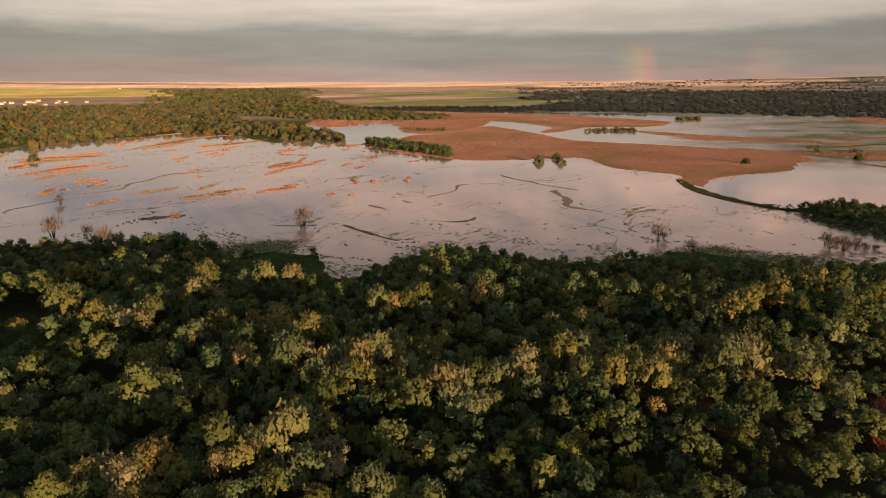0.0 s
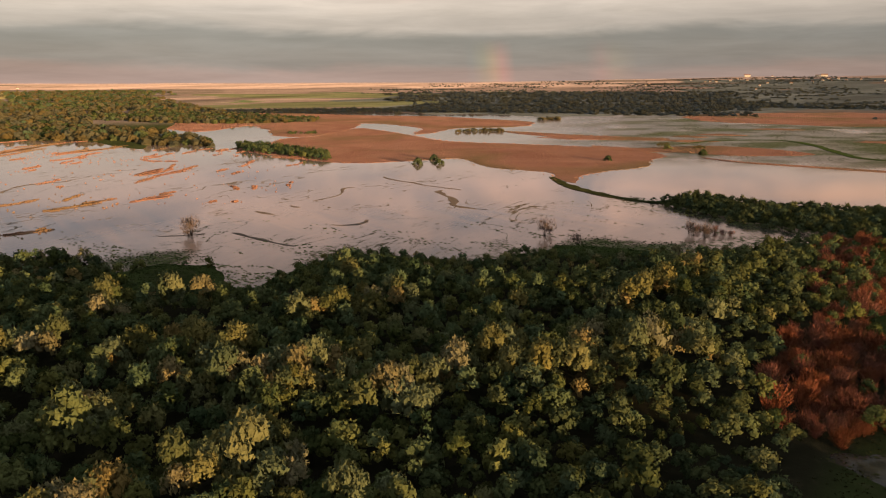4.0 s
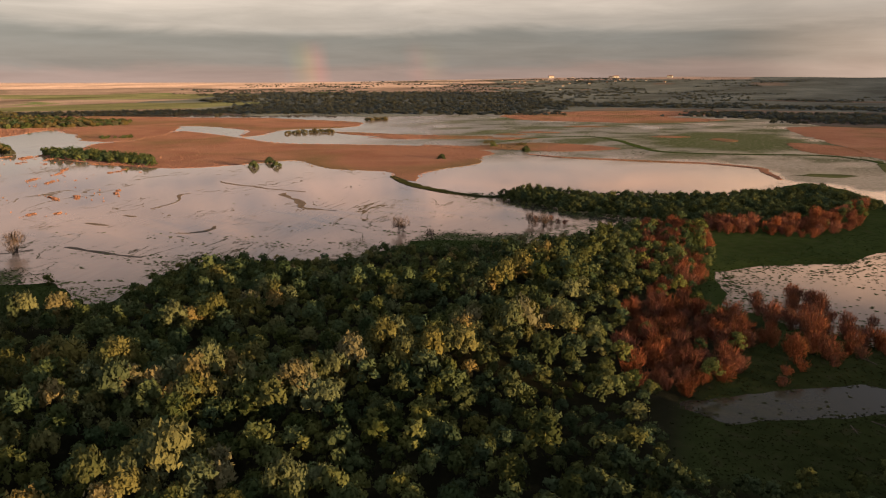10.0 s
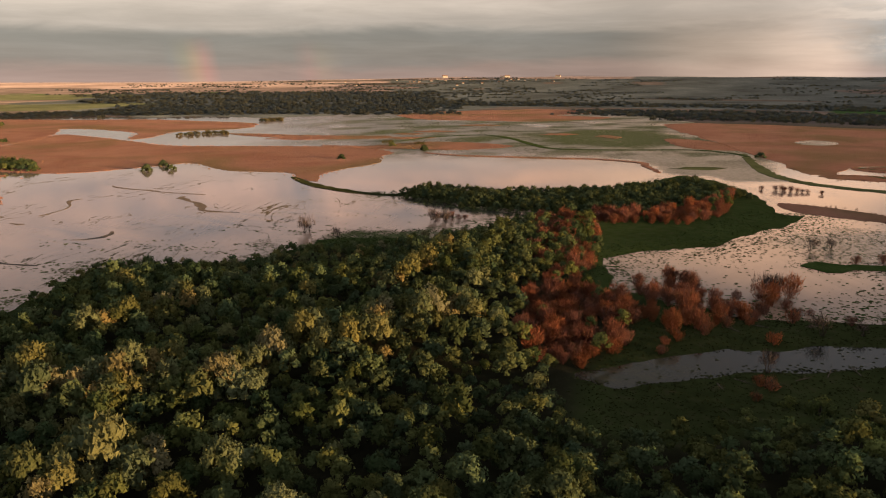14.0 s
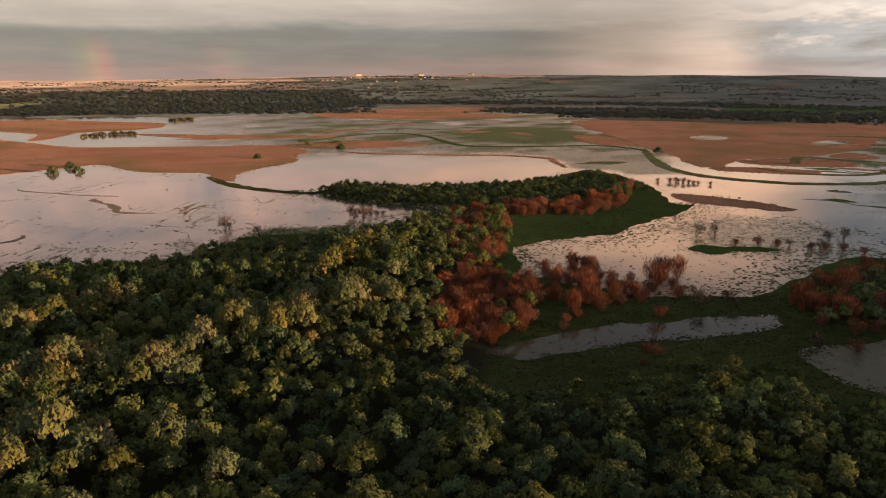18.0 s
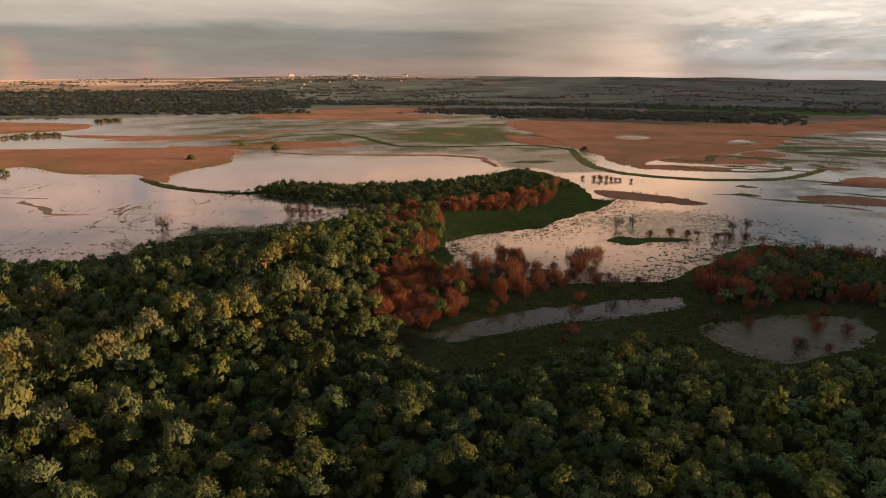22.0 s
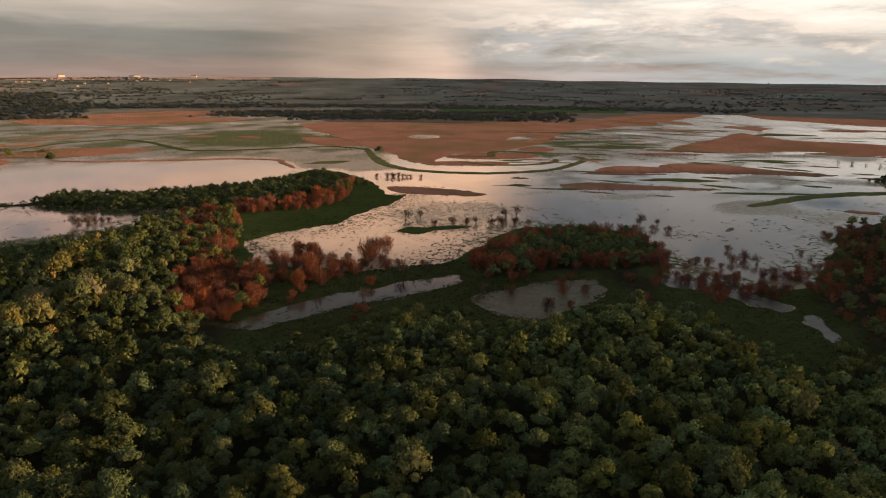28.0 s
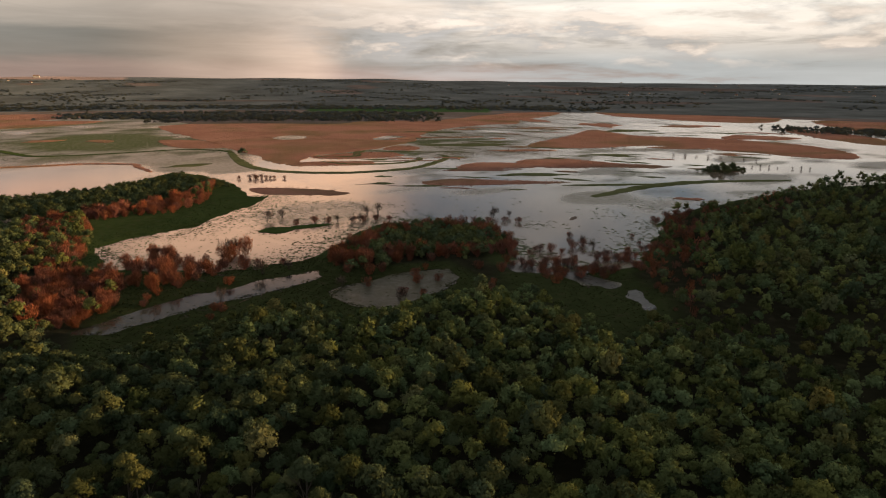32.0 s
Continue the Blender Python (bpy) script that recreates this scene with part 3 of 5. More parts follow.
def curve_round(pts, step, closed=True, jitter=0.0, seed=0):
    """A smooth line through pts (Catmull-Rom), about step apart, roughened."""
    r, n, out = random.Random(seed), len(pts), []
    for i in range(n if closed else n - 1):
        if closed:
            p0, p1, p2, p3 = (Vector(pts[(i + k) % n]) for k in (-1, 0, 1, 2))
        else:
            p0, p1, p2, p3 = (Vector(pts[min(max(i + k, 0), n - 1)]) for k in (-1, 0, 1, 2))
        m = max(1, int((p2 - p1).length / step))
        for j in range(m):
            t = j / m
            q = 0.5 * (2 * p1 + (p2 - p0) * t + (2 * p0 - 5 * p1 + 4 * p2 - p3) * t * t + (3 * p1 - p0 - 3 * p2 + p3) * t ** 3)
            out.append(q + Vector((r.uniform(-1, 1), r.uniform(-1, 1))) * jitter)
    if not closed:
        out.append(Vector(pts[-1]))
    return out


def slab(name, outline, top, mat, holes=(), bottom=-0.9, lip=1.0):
    """A raised bed: flat crown within a ragged, sloping edge."""
    from mathutils.geometry import tessellate_polygon
    loops = [[Vector((p.x, p.y, 0)) for p in o] for o in (outline, *holes)]
    tris = tessellate_polygon(loops)
    flatv = [v for l in loops for v in l]
    r = random.Random(len(flatv))
    verts = [(v.x, v.y, top * r.uniform(0.75, 1.2)) for v in flatv] + [(v.x, v.y, bottom) for v in flatv]
    n, faces, s = len(flatv), [tuple(t) for t in tris], 0
    for l in loops:
        for k in range(len(l)):
            a, b = s + k, s + (k + 1) % len(l)
            faces.append((a, b, b + n, a + n))
        s += len(l)
    me = bpy.data.meshes.new(name)
    me.from_pydata(verts, [], faces)
    me.materials.append(mat)
    me.update()
    return new(name, me)


REEDS = []
REEDS.append([(-482, 518), (-345, 481), (-296, 515), (-266, 554), (-221, 515), (-192, 510), (-166, 505), (-150, 478), (-134, 467), (-141, 498), (-135, 526), (-114, 574),
     (-120, 623), (-116, 655), (-145, 689), (-197, 703), (-272, 699), (-351, 692), (-424, 737), (-505, 789), (-553, 804), (-521, 683), (-530, 634), (-505, 579)])
REEDS.append([(-1139, 1125), (-896, 1079), (-712, 1085), (-613, 1113), (-490, 1080), (-397, 1045), (-374, 943), (-434, 869), (-423, 792), (-431, 753), (-472, 839), (-543, 885),
     (-613, 896), (-560, 808), (-526, 690), (-558, 654), (-666, 745), (-785, 818), (-897, 899)])
REEDS.append([(-974, 712), (-939, 759), (-858, 862), (-754, 824), (-712, 724), (-701, 662), (-776, 675), (-849, 681)])
REEDS.append([(-218, 1297), (-163, 1520), (-9, 1616), (219, 1591), (205, 1489), (75, 1350), (167, 1280), (38, 1154), (-51, 1163), (-144, 1172)])
REEDS.append([(-168, 686), (-138, 729), (-94, 772), (-33, 758), (-3, 728), (-57, 688), (-113, 693)])
REEDS.append([(175, 845), (221, 807), (220, 721), (183, 723), (167, 764)])
REEDS.append([(-357, 855), (-236, 836), (-153, 841), (-151, 810), (-220, 787), (-303, 812)])
REEDS.append([(-201, 713), (-148, 717), (-78, 737), (-75, 713), (-139, 683)])
REEDS.append([(223, 1098), (341, 1159), (487, 1145), (661, 1181), (823, 1294), (977, 1407), (1101, 1366), (820, 949), (717, 911), (615, 869), (543, 816), (501, 771),
     (442, 689), (380, 643), (327, 614), (289, 597), (262, 587), (234, 545), (213, 542), (210, 554), (220, 619), (216, 701), (218, 752), (218, 890)])
REEDS.append([(262, 583), (295, 594), (336, 592), (352, 577), (347, 550), (320, 544), (289, 550), (264, 566)])
REEDS.append([(360, 618), (393, 647), (407, 624), (395, 600), (373, 595)])
REEDS.append([(223, 540), (254, 542), (295, 516), (276, 500), (249, 511), (221, 523)])
REEDS.append([(149, 415), (164, 408), (186, 389), (199, 364), (189, 358), (168, 372), (148, 389)])
REEDS.append([(268, 381), (296, 385), (329, 356), (364, 325), (316, 340), (271, 362)])
REEDS.append([(342, 445), (380, 463), (413, 429), (396, 410), (342, 427)])
REEDS.append([(418, 457), (469, 446), (489, 391), (508, 361), (444, 383), (405, 410)])
REEDS.append([(770, 1227), (983, 1274), (1192, 1283), (1083, 1141), (861, 998), (700, 906), (592, 912)])
REEDS.append([(1302, 1236), (1465, 1203), (1442, 1012), (1522, 888), (1256, 728), (1154, 797), (1149, 930), (1161, 1051)])
REEDS.append([(535, 580), (683, 667), (796, 736), (763, 626), (816, 544), (837, 436), (791, 343), (725, 303), (695, 350), (695, 431), (659, 505), (584, 514), (544, 536)])
REEDS.append([(1375, 712), (1473, 624), (1167, 480), (1178, 544)])
REEDS.append([(1099, 613), (1081, 511), (1014, 408), (922, 365), (959, 469)])
HOLES = {8: [[(309, 823), (336, 845), (352, 828), (345, 798), (320, 780), (304, 789)], [(417, 750), (459, 783), (464, 738), (429, 716), (408, 724)]]}
for k, pts in enumerate(REEDS):
    holes = [curve_round(h, 6, True, 0.6, k) for h in HOLES.get(k, [])]
    far_off = Vector(pts[0]).length > 900
    bed = slab("reed_bed", curve_round(pts, 14 if far_off else 4, True, 4.0 if far_off else 1.6, k), 0.16, REED, holes)
    tagged(bed, "rust-brown dry reed bed standing in flood water", "reed bed", "reed beds", "stuff")


def fade(i, n):
    return 0.25 + 0.75 * math.sin(math.pi * (i + 0.5) / n) ** 0.5


def strip(name, line, width, top, mat, seed=0, wave=0.0):
    """A narrow bank along a line."""
    mid = curve_round(line, 5, False, 0.5, seed)
    r, left, right = random.Random(seed), [], []
    for i, p in enumerate(mid):
        p = p + Vector((math.sin(i * 0.8 + seed), math.cos(i * 0.55 + seed * 2))) * wave
        d = (mid[min(i + 1, len(mid) - 1)] - mid[max(i - 1, 0)]).normalized()
        lo, hi = (0.1, 0.8) if width < 5 else (0.36, 0.62)
        w = width * r.uniform(lo, hi) * fade(i, len(mid))
        left.append(p + Vector((-d.y, d.x)) * w)
        right.append(p - Vector((-d.y, d.x)) * width * r.uniform(lo, hi) * fade(i, len(mid)))
    return slab(name, left + right[::-1], top, mat)


BANKS = [
    ([(-157, 484), (-133, 451), (-104, 428), (-81, 418), (-63, 415)], 7, 0.35, CLEAR_GRASS, "grassy dam between pond and flood water"),
    ([(211, 683), (190, 575), (188, 525), (199, 491), (228, 465), (257, 455), (303, 458), (342, 483), (378, 516), (383, 542)], 11, 0.2, BANK, "curved grassy bank round a lagoon"),
    ([(256, 540), (272, 508), (312, 497), (343, 512), (352, 528)], 8, 0.2, BANK, "grassy rim of the lagoon in the reeds"),
    ([(267, 586), (300, 566), (329, 608), (366, 588), (392, 560)], 9, 0.2, BANK, "green strip between lagoon and reeds"),
]
BANKS += [
    ([(474, 838), (520, 825), (560, 800), (575, 770)], 16, 0.2, BANK, "green strip beside pools in the reeds"),
    ([(430, 730), (470, 735), (500, 722), (560, 705)], 10, 0.5, REED, "narrow reedy strip between marsh pools"),
    ([(-85, 656), (-52, 638), (-2, 631), (36, 626), (68, 624), (102, 603), (104, 579), (107, 540)], 7, 0.4, REED, "narrow reedy bank behind the pond"),
    ([(-127, 779), (-90, 841), (-38, 869), (-4, 820), (20, 745), (40, 709), (103, 706), (171, 715), (199, 692), (208, 658)], 9, 0.3, SWARD, "winding grassy bank in the marsh"),
]
for k, (line, w, top, mat, label) in enumerate(BANKS):
    tagged(strip("bank", line, w, top, mat, k), label, "bank", kind="structure")
FIELDS = [[(106, 274), (116, 283), (124, 279), (134, 279), (147, 274), (138, 269), (124, 271), (114, 266)]]
for k, pts in enumerate(FIELDS):
    tagged(slab("marsh_meadow", curve_round(pts, 5, True, 2.2, k), 0.15, SWARD), "low green marsh meadow in shallow water", "meadow", kind="structure")

# narrow islands of reed and sward in the eastern and northern marsh: from, to, breadth
REED_ISLES = [(599, 842, 642, 825, 50), (852, 980, 898, 963, 140), (859, 833, 929, 805, 150), (451, 548, 524, 516, 25), (317, 431, 380, 402, 15), (635, 488, 719, 452, 57), (956, 743, 1066, 700, 63),
              (830, 531, 936, 487, 110), (470, 370, 511, 351, 17), (30, 888, 78, 899, 44), (94, 861, 123, 868, 57), (-134, 911, -77, 924, 38), (-156, 869, -115, 878, 35), (-86, 1037, -21, 1053, 37),
              (-285, 781, -197, 801, 31), (-158, 809, -94, 824, 31)]
SWARD_ISLES = [(415, 643, 538, 591, 51), (337, 386, 396, 359, 24), (504, 465, 573, 435, 22), (514, 554, 585, 523, 27), (773, 710, 871, 671, 74), (345, 317, 423, 281, 12),
               (120, 565, 166, 575, 20)]


SHOALS = [(-521, 224, -542, 290, 10), (-620, 257, -593, 313, 16), (-599, 244, -588, 287, 10), (-688, 366, -732, 427, 9), (-632, 355, -699, 475, 13), (-625, 366, -662, 434, 8), (-342, 240, -344, 258, 5), (-326, 279, -327, 307, 9), (-303, 198, -296, 215, 5), (-556, 224, -580, 244, 12), (-595, 406, -606, 479, 8), (-417, 350, -433, 389, 9), (-424, 224, -446, 246, 3), (-422, 198, -438, 212, 3), (-459, 231, -463, 242, 3), (-345, 263, -344, 282, 3), (-764, 447, -768, 503, 7)]


def isle(name, row, top, mat, seed):
    """A ragged lens of marsh between two points."""
    ax, ay, bx, by, broad = row
    r, u = random.Random(seed), Vector((bx - ax, by - ay))
    n = Vector((-u.y, u.x)).normalized() * broad * 0.5
    c = Vector((ax, ay))
    up = [c + u * t + n * math.sin(math.pi * t) * r.uniform(0.5, 1.1) + n * r.uniform(-0.15, 0.15) for t in (0.0, 0.16, 0.33, 0.5, 0.67, 0.84)]
    dn = [c + u * t - n * math.sin(math.pi * t) * r.uniform(0.4, 1.1) + n * r.uniform(-0.15, 0.15) for t in (1.0, 0.84, 0.67, 0.5, 0.33, 0.16)]
    return slab(name, curve_round([tuple(p) for p in up + dn], 6, True, 1.4, seed), top, mat)


# thin strips of reed and drowned sward all over the eastern marsh, lying across the valley
ri = random.Random(71)
for k in range(90):
    a, d = radians(ri.uniform(29, 62)), ri.uniform(430, 1150)
    x, y = d * math.sin(a), d * math.cos(a)
    if max(float(signed(p, np.array([x]), np.array([y]))[0]) for p in REEDS) > -6:
        continue
    half, lean = ri.uniform(10, 34) * d / 700, a + ri.gauss(0.0, 0.12)
    row = (x - half * math.cos(lean), y + half * math.sin(lean), x + half * math.cos(lean), y - half * math.sin(lean), ri.uniform(5, 16) * d / 600)
    (REED_ISLES if ri.random() < 0.4 else SWARD_ISLES).append(row)
for k, row in enumerate(REED_ISLES):
    tagged(isle("reed_islet", row, 0.25, REED, 140 + k), "narrow rust-brown reed islet in the marsh", "reed bed", "reed beds", "stuff")
for k, row in enumerate(SHOALS):
    tagged(isle("reed_shoal", row, 0.25, REED, 300 + k), "long orange shoal of flattened reed in the flood", "reed bed", "reed beds", "stuff")
for k, row in enumerate(SWARD_ISLES):
    tagged(isle("marsh_sward", row, 0.10, BANK, 170 + k), "flat grey-green strip of flooded sward", "meadow", kind="structure")

# drifts of mud and weed on the flats, and broken lines of reed
DRIFTS = [[(-199, 400), (-181, 376), (-165, 361), (-146, 351)], [(-192, 281), (-184, 282), (-178, 288), (-178, 297), (-183, 304)], [(-257, 432), (-237, 420), (-213, 408), (-189, 408)],
          [(-237, 335), (-246, 361), (-251, 386)], [(-241, 226), (-235, 234), (-231, 241)], [(-249, 292), (-232, 294)], [(-245, 317), (-231, 310)],
          [(-220, 247), (-204, 245), (-181, 247)], [(-367, 160), (-386, 180), (-388, 195)], [(-402, 207), (-405, 231), (-437, 285), (-433, 327)],
          [(221, 393), (237, 381), (261, 366)], [(271, 222), (260, 219)]]
for k, line in enumerate(DRIFTS):
    tagged(strip("mud_drift", line, 4.5 if k == 0 else 2.4, 0.06, MUD, 90 + k, 3.6), "dark winding drift of mud and weed on shallow water", "mud drift", "mud drifts", "stuff")
tagged(strip("bank", [(330, 268), (400, 281), (457, 275), (521, 246)], 13, 0.12, BANK, 89), "low grassy bank across the eastern flats", "bank", kind="structure")
STREAKS = [(-517, 228, -545, 290), (-623, 279, -612, 322), (-558, 227, -563, 244), (-461, 231, -463, 243), (-416, 196, -439, 212), (-429, 227, -444, 246),
           (-668, 356, -691, 375), (-642, 362, -684, 420), (-697, 428, -701, 500), (-555, 379, -584, 437), (-339, 242, -341, 257), (-339, 259, -341, 284),
           (-324, 279, -336, 317), (-318, 347, -290, 325), (-288, 300, -288, 305), (-277, 304, -278, 311), (-410, 346, -446, 410), (-303, 199, -302, 217),
           (-299, 347, -311, 360), (-288, 366, -299, 380), (-657, 251, -697, 278), (-581, 242, -593, 281), (-497, 414, -463, 424), (-421, 486, -376, 488)]


def tufts(name, xy, tall, wide, mat, seed, label, category, z0=-0.1, blades=4):
    """Upright fans of stems or grass at many places, in one object of kind stuff."""
    r = np.random.RandomState(seed)
    n = len(xy)
    base = np.repeat(np.column_stack([xy, np.full(n, z0) if np.isscalar(z0) else z0]), blades, 0)
    a = r.uniform(0, 6.28, n * blades)
    u = np.stack([np.cos(a), np.sin(a), 0 * a], 1) * wide * r.uniform(0.3, 0.8, (n * blades, 1))
    base = base + np.stack([r.normal(size=n * blades), r.normal(size=n * blades), 0 * a], 1) * wide * 0.5
    tip = np.stack([r.normal(size=n * blades) * 0.25, r.normal(size=n * blades) * 0.25, r.uniform(0.6, 1.2, n * blades)], 1) * tall
    v = np.stack([base - u, base + u, base + tip + u * 0.5, base + tip - u * 0.4], 1).reshape(-1, 3)
    me = bpy.data.meshes.new(name)
    me.vertices.add(len(v))
    me.vertices.foreach_set("co", v.astype(np.float32).ravel())
    fill_faces(me, np.arange(len(v)).reshape(-1, 4), False)
    me.materials.append(mat)
    return tagged(new(name, me), label, category, kind="stuff")


rs = np.random.RandomState(77)
cloud = []
more = []
for k in range(40):
    x, y = rs.uniform(-720, -330), rs.uniform(190, 500)
    long_ = rs.gamma(2.0, 16.0)
    if signed(LAND, np.array([x]), np.array([y]))[0] < -40 and math.hypot(x, y) < 790:
        lean = 1.05 + rs.normal() * 0.12
        more.append((x, y, x + long_ * math.cos(lean + 0.9), y + long_ * math.sin(lean + 0.9)))
for ax, ay, bx, by in STREAKS + more + [q[:4] for q in SHOALS]:
    long_ = math.hypot(bx - ax, by - ay)
    n = int(40 + long_ * 6)
    knots = rs.uniform(size=max(3, int(long_ / 7)))
    t = np.clip(knots[rs.randint(len(knots), size=n)] + rs.normal(size=n) * 0.055, -0.1, 1.1)
    side = rs.normal(size=n) * (0.35 + long_ * 0.006) * (0.4 + np.sin(t * 11 + ax) ** 2) + np.sin(t * 9 + ay) * long_ * 0.018
    dx, dy = (bx - ax) / long_, (by - ay) / long_
    bend = np.sin(t * 3.1) * long_ * 0.10 * math.sin(ax)
    cloud.append(np.stack([ax + (bx - ax) * t - dy * (side + bend), ay + (by - ay) * t + dx * (side + bend)], 1))
    m = n // 30
    cloud.append(np.stack([ax + rs.normal(size=m) * long_ * 0.5, ay + rs.normal(size=m) * long_ * 0.5], 1))
tufts("reed_streaks", np.concatenate(cloud), 0.6, 0.65, REED, 78, "broken lines of sunlit orange reeds in the flood", "reeds", -0.1, 3)
# loose fringe and standing tops on the reed beds
fringe = []
for k, pts in enumerate(REEDS):
    p = np.array(pts, float)
    area = abs(np.sum(p[:, 0] * np.roll(p[:, 1], -1) - p[:, 1] * np.roll(p[:, 0], -1))) / 2
    n = int(min(4000, area / 12))
    q = rs.uniform(p.min(0), p.max(0), (n * 2, 2))
    s = signed(pts, q[:, 0], q[:, 1]) + rs.normal(size=len(q)) * 3
    fringe.append(q[(s > -3) & ((s < 4) | (rs.uniform(size=len(q)) < 0.25))])
fringe = np.concatenate(fringe)
tufts("reed_tops", fringe, 0.4, 0.8, REED, 79, "ragged dry reed fringe round the beds", "reeds", 0.1, 3)
# marsh grass in the clearing and on the meadow
grass = []
for poly, n in ((CLEAR_EAST, 900), (CLEARING, 5000), (MEADOW, 4200), (CLEAR_WEST[0], 700), (CLEAR_WEST[1], 900), (CLEAR_WEST[2], 900), (GREENS[0], 1500), (GREENS[1], 700), (FIELDS[0], 500)):
    p = np.array(poly, float)
    q = rs.uniform(p.min(0) - 4, p.max(0) + 4, (n * 2, 2))
    s = signed(poly, q[:, 0], q[:, 1]) + rs.normal(size=len(q)) * 2.5
    q = q[s > -1]
    for c in CREEKS:
        q = q[signed(c, q[:, 0], q[:, 1]) < 1]
    grass.append(q)
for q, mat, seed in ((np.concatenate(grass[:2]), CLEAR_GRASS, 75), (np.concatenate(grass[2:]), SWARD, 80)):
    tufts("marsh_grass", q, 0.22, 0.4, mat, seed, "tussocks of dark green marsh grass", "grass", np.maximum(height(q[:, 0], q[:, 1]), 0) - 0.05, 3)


def pads(name, xy, size, mat, seed, label):
    """Small flat floating plants, each a ragged six-sided pad, joined as stuff."""
    r = np.random.RandomState(seed)
    n = len(xy)
    a = np.arange(6) * math.pi / 3 + r.uniform(0, 1, (n, 1))
    q = size * r.uniform(0.35, 1.3, (n, 1)) * r.uniform(0.7, 1.2, (n, 6))
    v = np.stack([xy[:, :1] + q * np.cos(a) * 1.3, xy[:, 1:] + q * np.sin(a), np.full((n, 6), 0.04) + r.uniform(0, 0.05, (n, 1))], -1).reshape(-1, 3)
    me = bpy.data.meshes.new(name)
    me.vertices.add(len(v))
    me.vertices.foreach_set("co", v.astype(np.float32).ravel())
    fill_faces(me, np.arange(len(v)).reshape(-1, 6), False)
    me.materials.append(mat)
    return tagged(new(name, me), label, "water plants", kind="stuff")


q = rs.uniform((20, 205), (205, 385), (36000, 2))
d = signed(LAND, q[:, 0], q[:, 1]) + ripple(q[:, 0], q[:, 1], 26, 41) * 5 + ripple(q[:, 0], q[:, 1], 8, 42) * 3
q = q[(d < -0.5) & (rs.uniform(size=len(q)) < np.exp(np.minimum(d, 0) / 10.0))]
pads("floating_plants", q, 0.44, SWARD, 81, "dark green floating plants speckling the bright shallows")
q = rs.uniform((-300, 120), (20, 400), (60000, 2))
d = signed(LAND, q[:, 0], q[:, 1])
clump = ripple(q[:, 0], q[:, 1] * 2.2, 60, 43) + 0.7 * ripple(q[:, 0], q[:, 1] * 2.0, 15, 44)
q = q[(d < -0.5) & (clump > 0.45 - 0.6 * np.exp(d / 12)) & (rs.uniform(size=len(q)) < np.exp(np.minimum(d, 0) / 24.0) * 0.8)]
pads("floating_plants", q, 0.5, WEED, 82, "patches of green-brown water plants along the flooded shore")
q = rs.uniform((180, 120), (420, 330), (16000, 2))
d = signed(LAND, q[:, 0], q[:, 1])
clump = ripple(q[:, 0], q[:, 1], 40, 45) + 0.7 * ripple(q[:, 0], q[:, 1], 12, 46)
q = q[(d < -0.5) & (clump > 0.2) & (rs.uniform(size=len(q)) < np.exp(np.minimum(d, 0) / 20.0))]
pads("floating_plants", q, 0.6, WEED, 83, "green-brown weed along the eastern shore")

q = rs.uniform((105, 262), (205, 360), (5200, 2))
d = signed(DRIFTED, q[:, 0], q[:, 1]) + ripple(q[:, 0], q[:, 1], 22, 53) * 7
q = q[(d > rs.uniform(-8, 10, len(q))) & (signed(LAND, q[:, 0], q[:, 1]) < 0)]
pads("floating_plants", q, 0.38, BANK, 84, "khaki floating plants scattered over warm shallows")
q = rs.uniform((190, 200), (520, 460), (900, 2))
d = ripple(q[:, 0], q[:, 1], 70, 54)
q = q[(signed(LAND, q[:, 0], q[:, 1]) < -3) & (d > 0.3)]
pads("tussocks", q, 0.6, SWARD, 85, "low dark tussocks standing in the eastern flood")

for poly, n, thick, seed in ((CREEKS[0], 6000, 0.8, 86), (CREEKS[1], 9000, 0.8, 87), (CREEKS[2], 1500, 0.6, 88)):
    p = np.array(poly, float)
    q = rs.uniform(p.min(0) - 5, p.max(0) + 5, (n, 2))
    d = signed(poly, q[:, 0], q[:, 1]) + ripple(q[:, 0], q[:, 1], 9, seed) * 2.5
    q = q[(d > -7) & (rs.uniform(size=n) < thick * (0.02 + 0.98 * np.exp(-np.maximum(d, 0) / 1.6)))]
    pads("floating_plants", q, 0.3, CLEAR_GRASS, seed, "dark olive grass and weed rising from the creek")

# ---- trees ----


def ball(level):
    bm = bmesh.new()
    bmesh.ops.create_icosphere(bm, subdivisions=level, radius=1)
    v = np.array([p.co[:] for p in bm.verts])
    f = np.array([[q.index for q in t.verts] for t in bm.faces])
    bm.free()
    return v, f


BALLS = {k: ball(k) for k in (1, 2)}


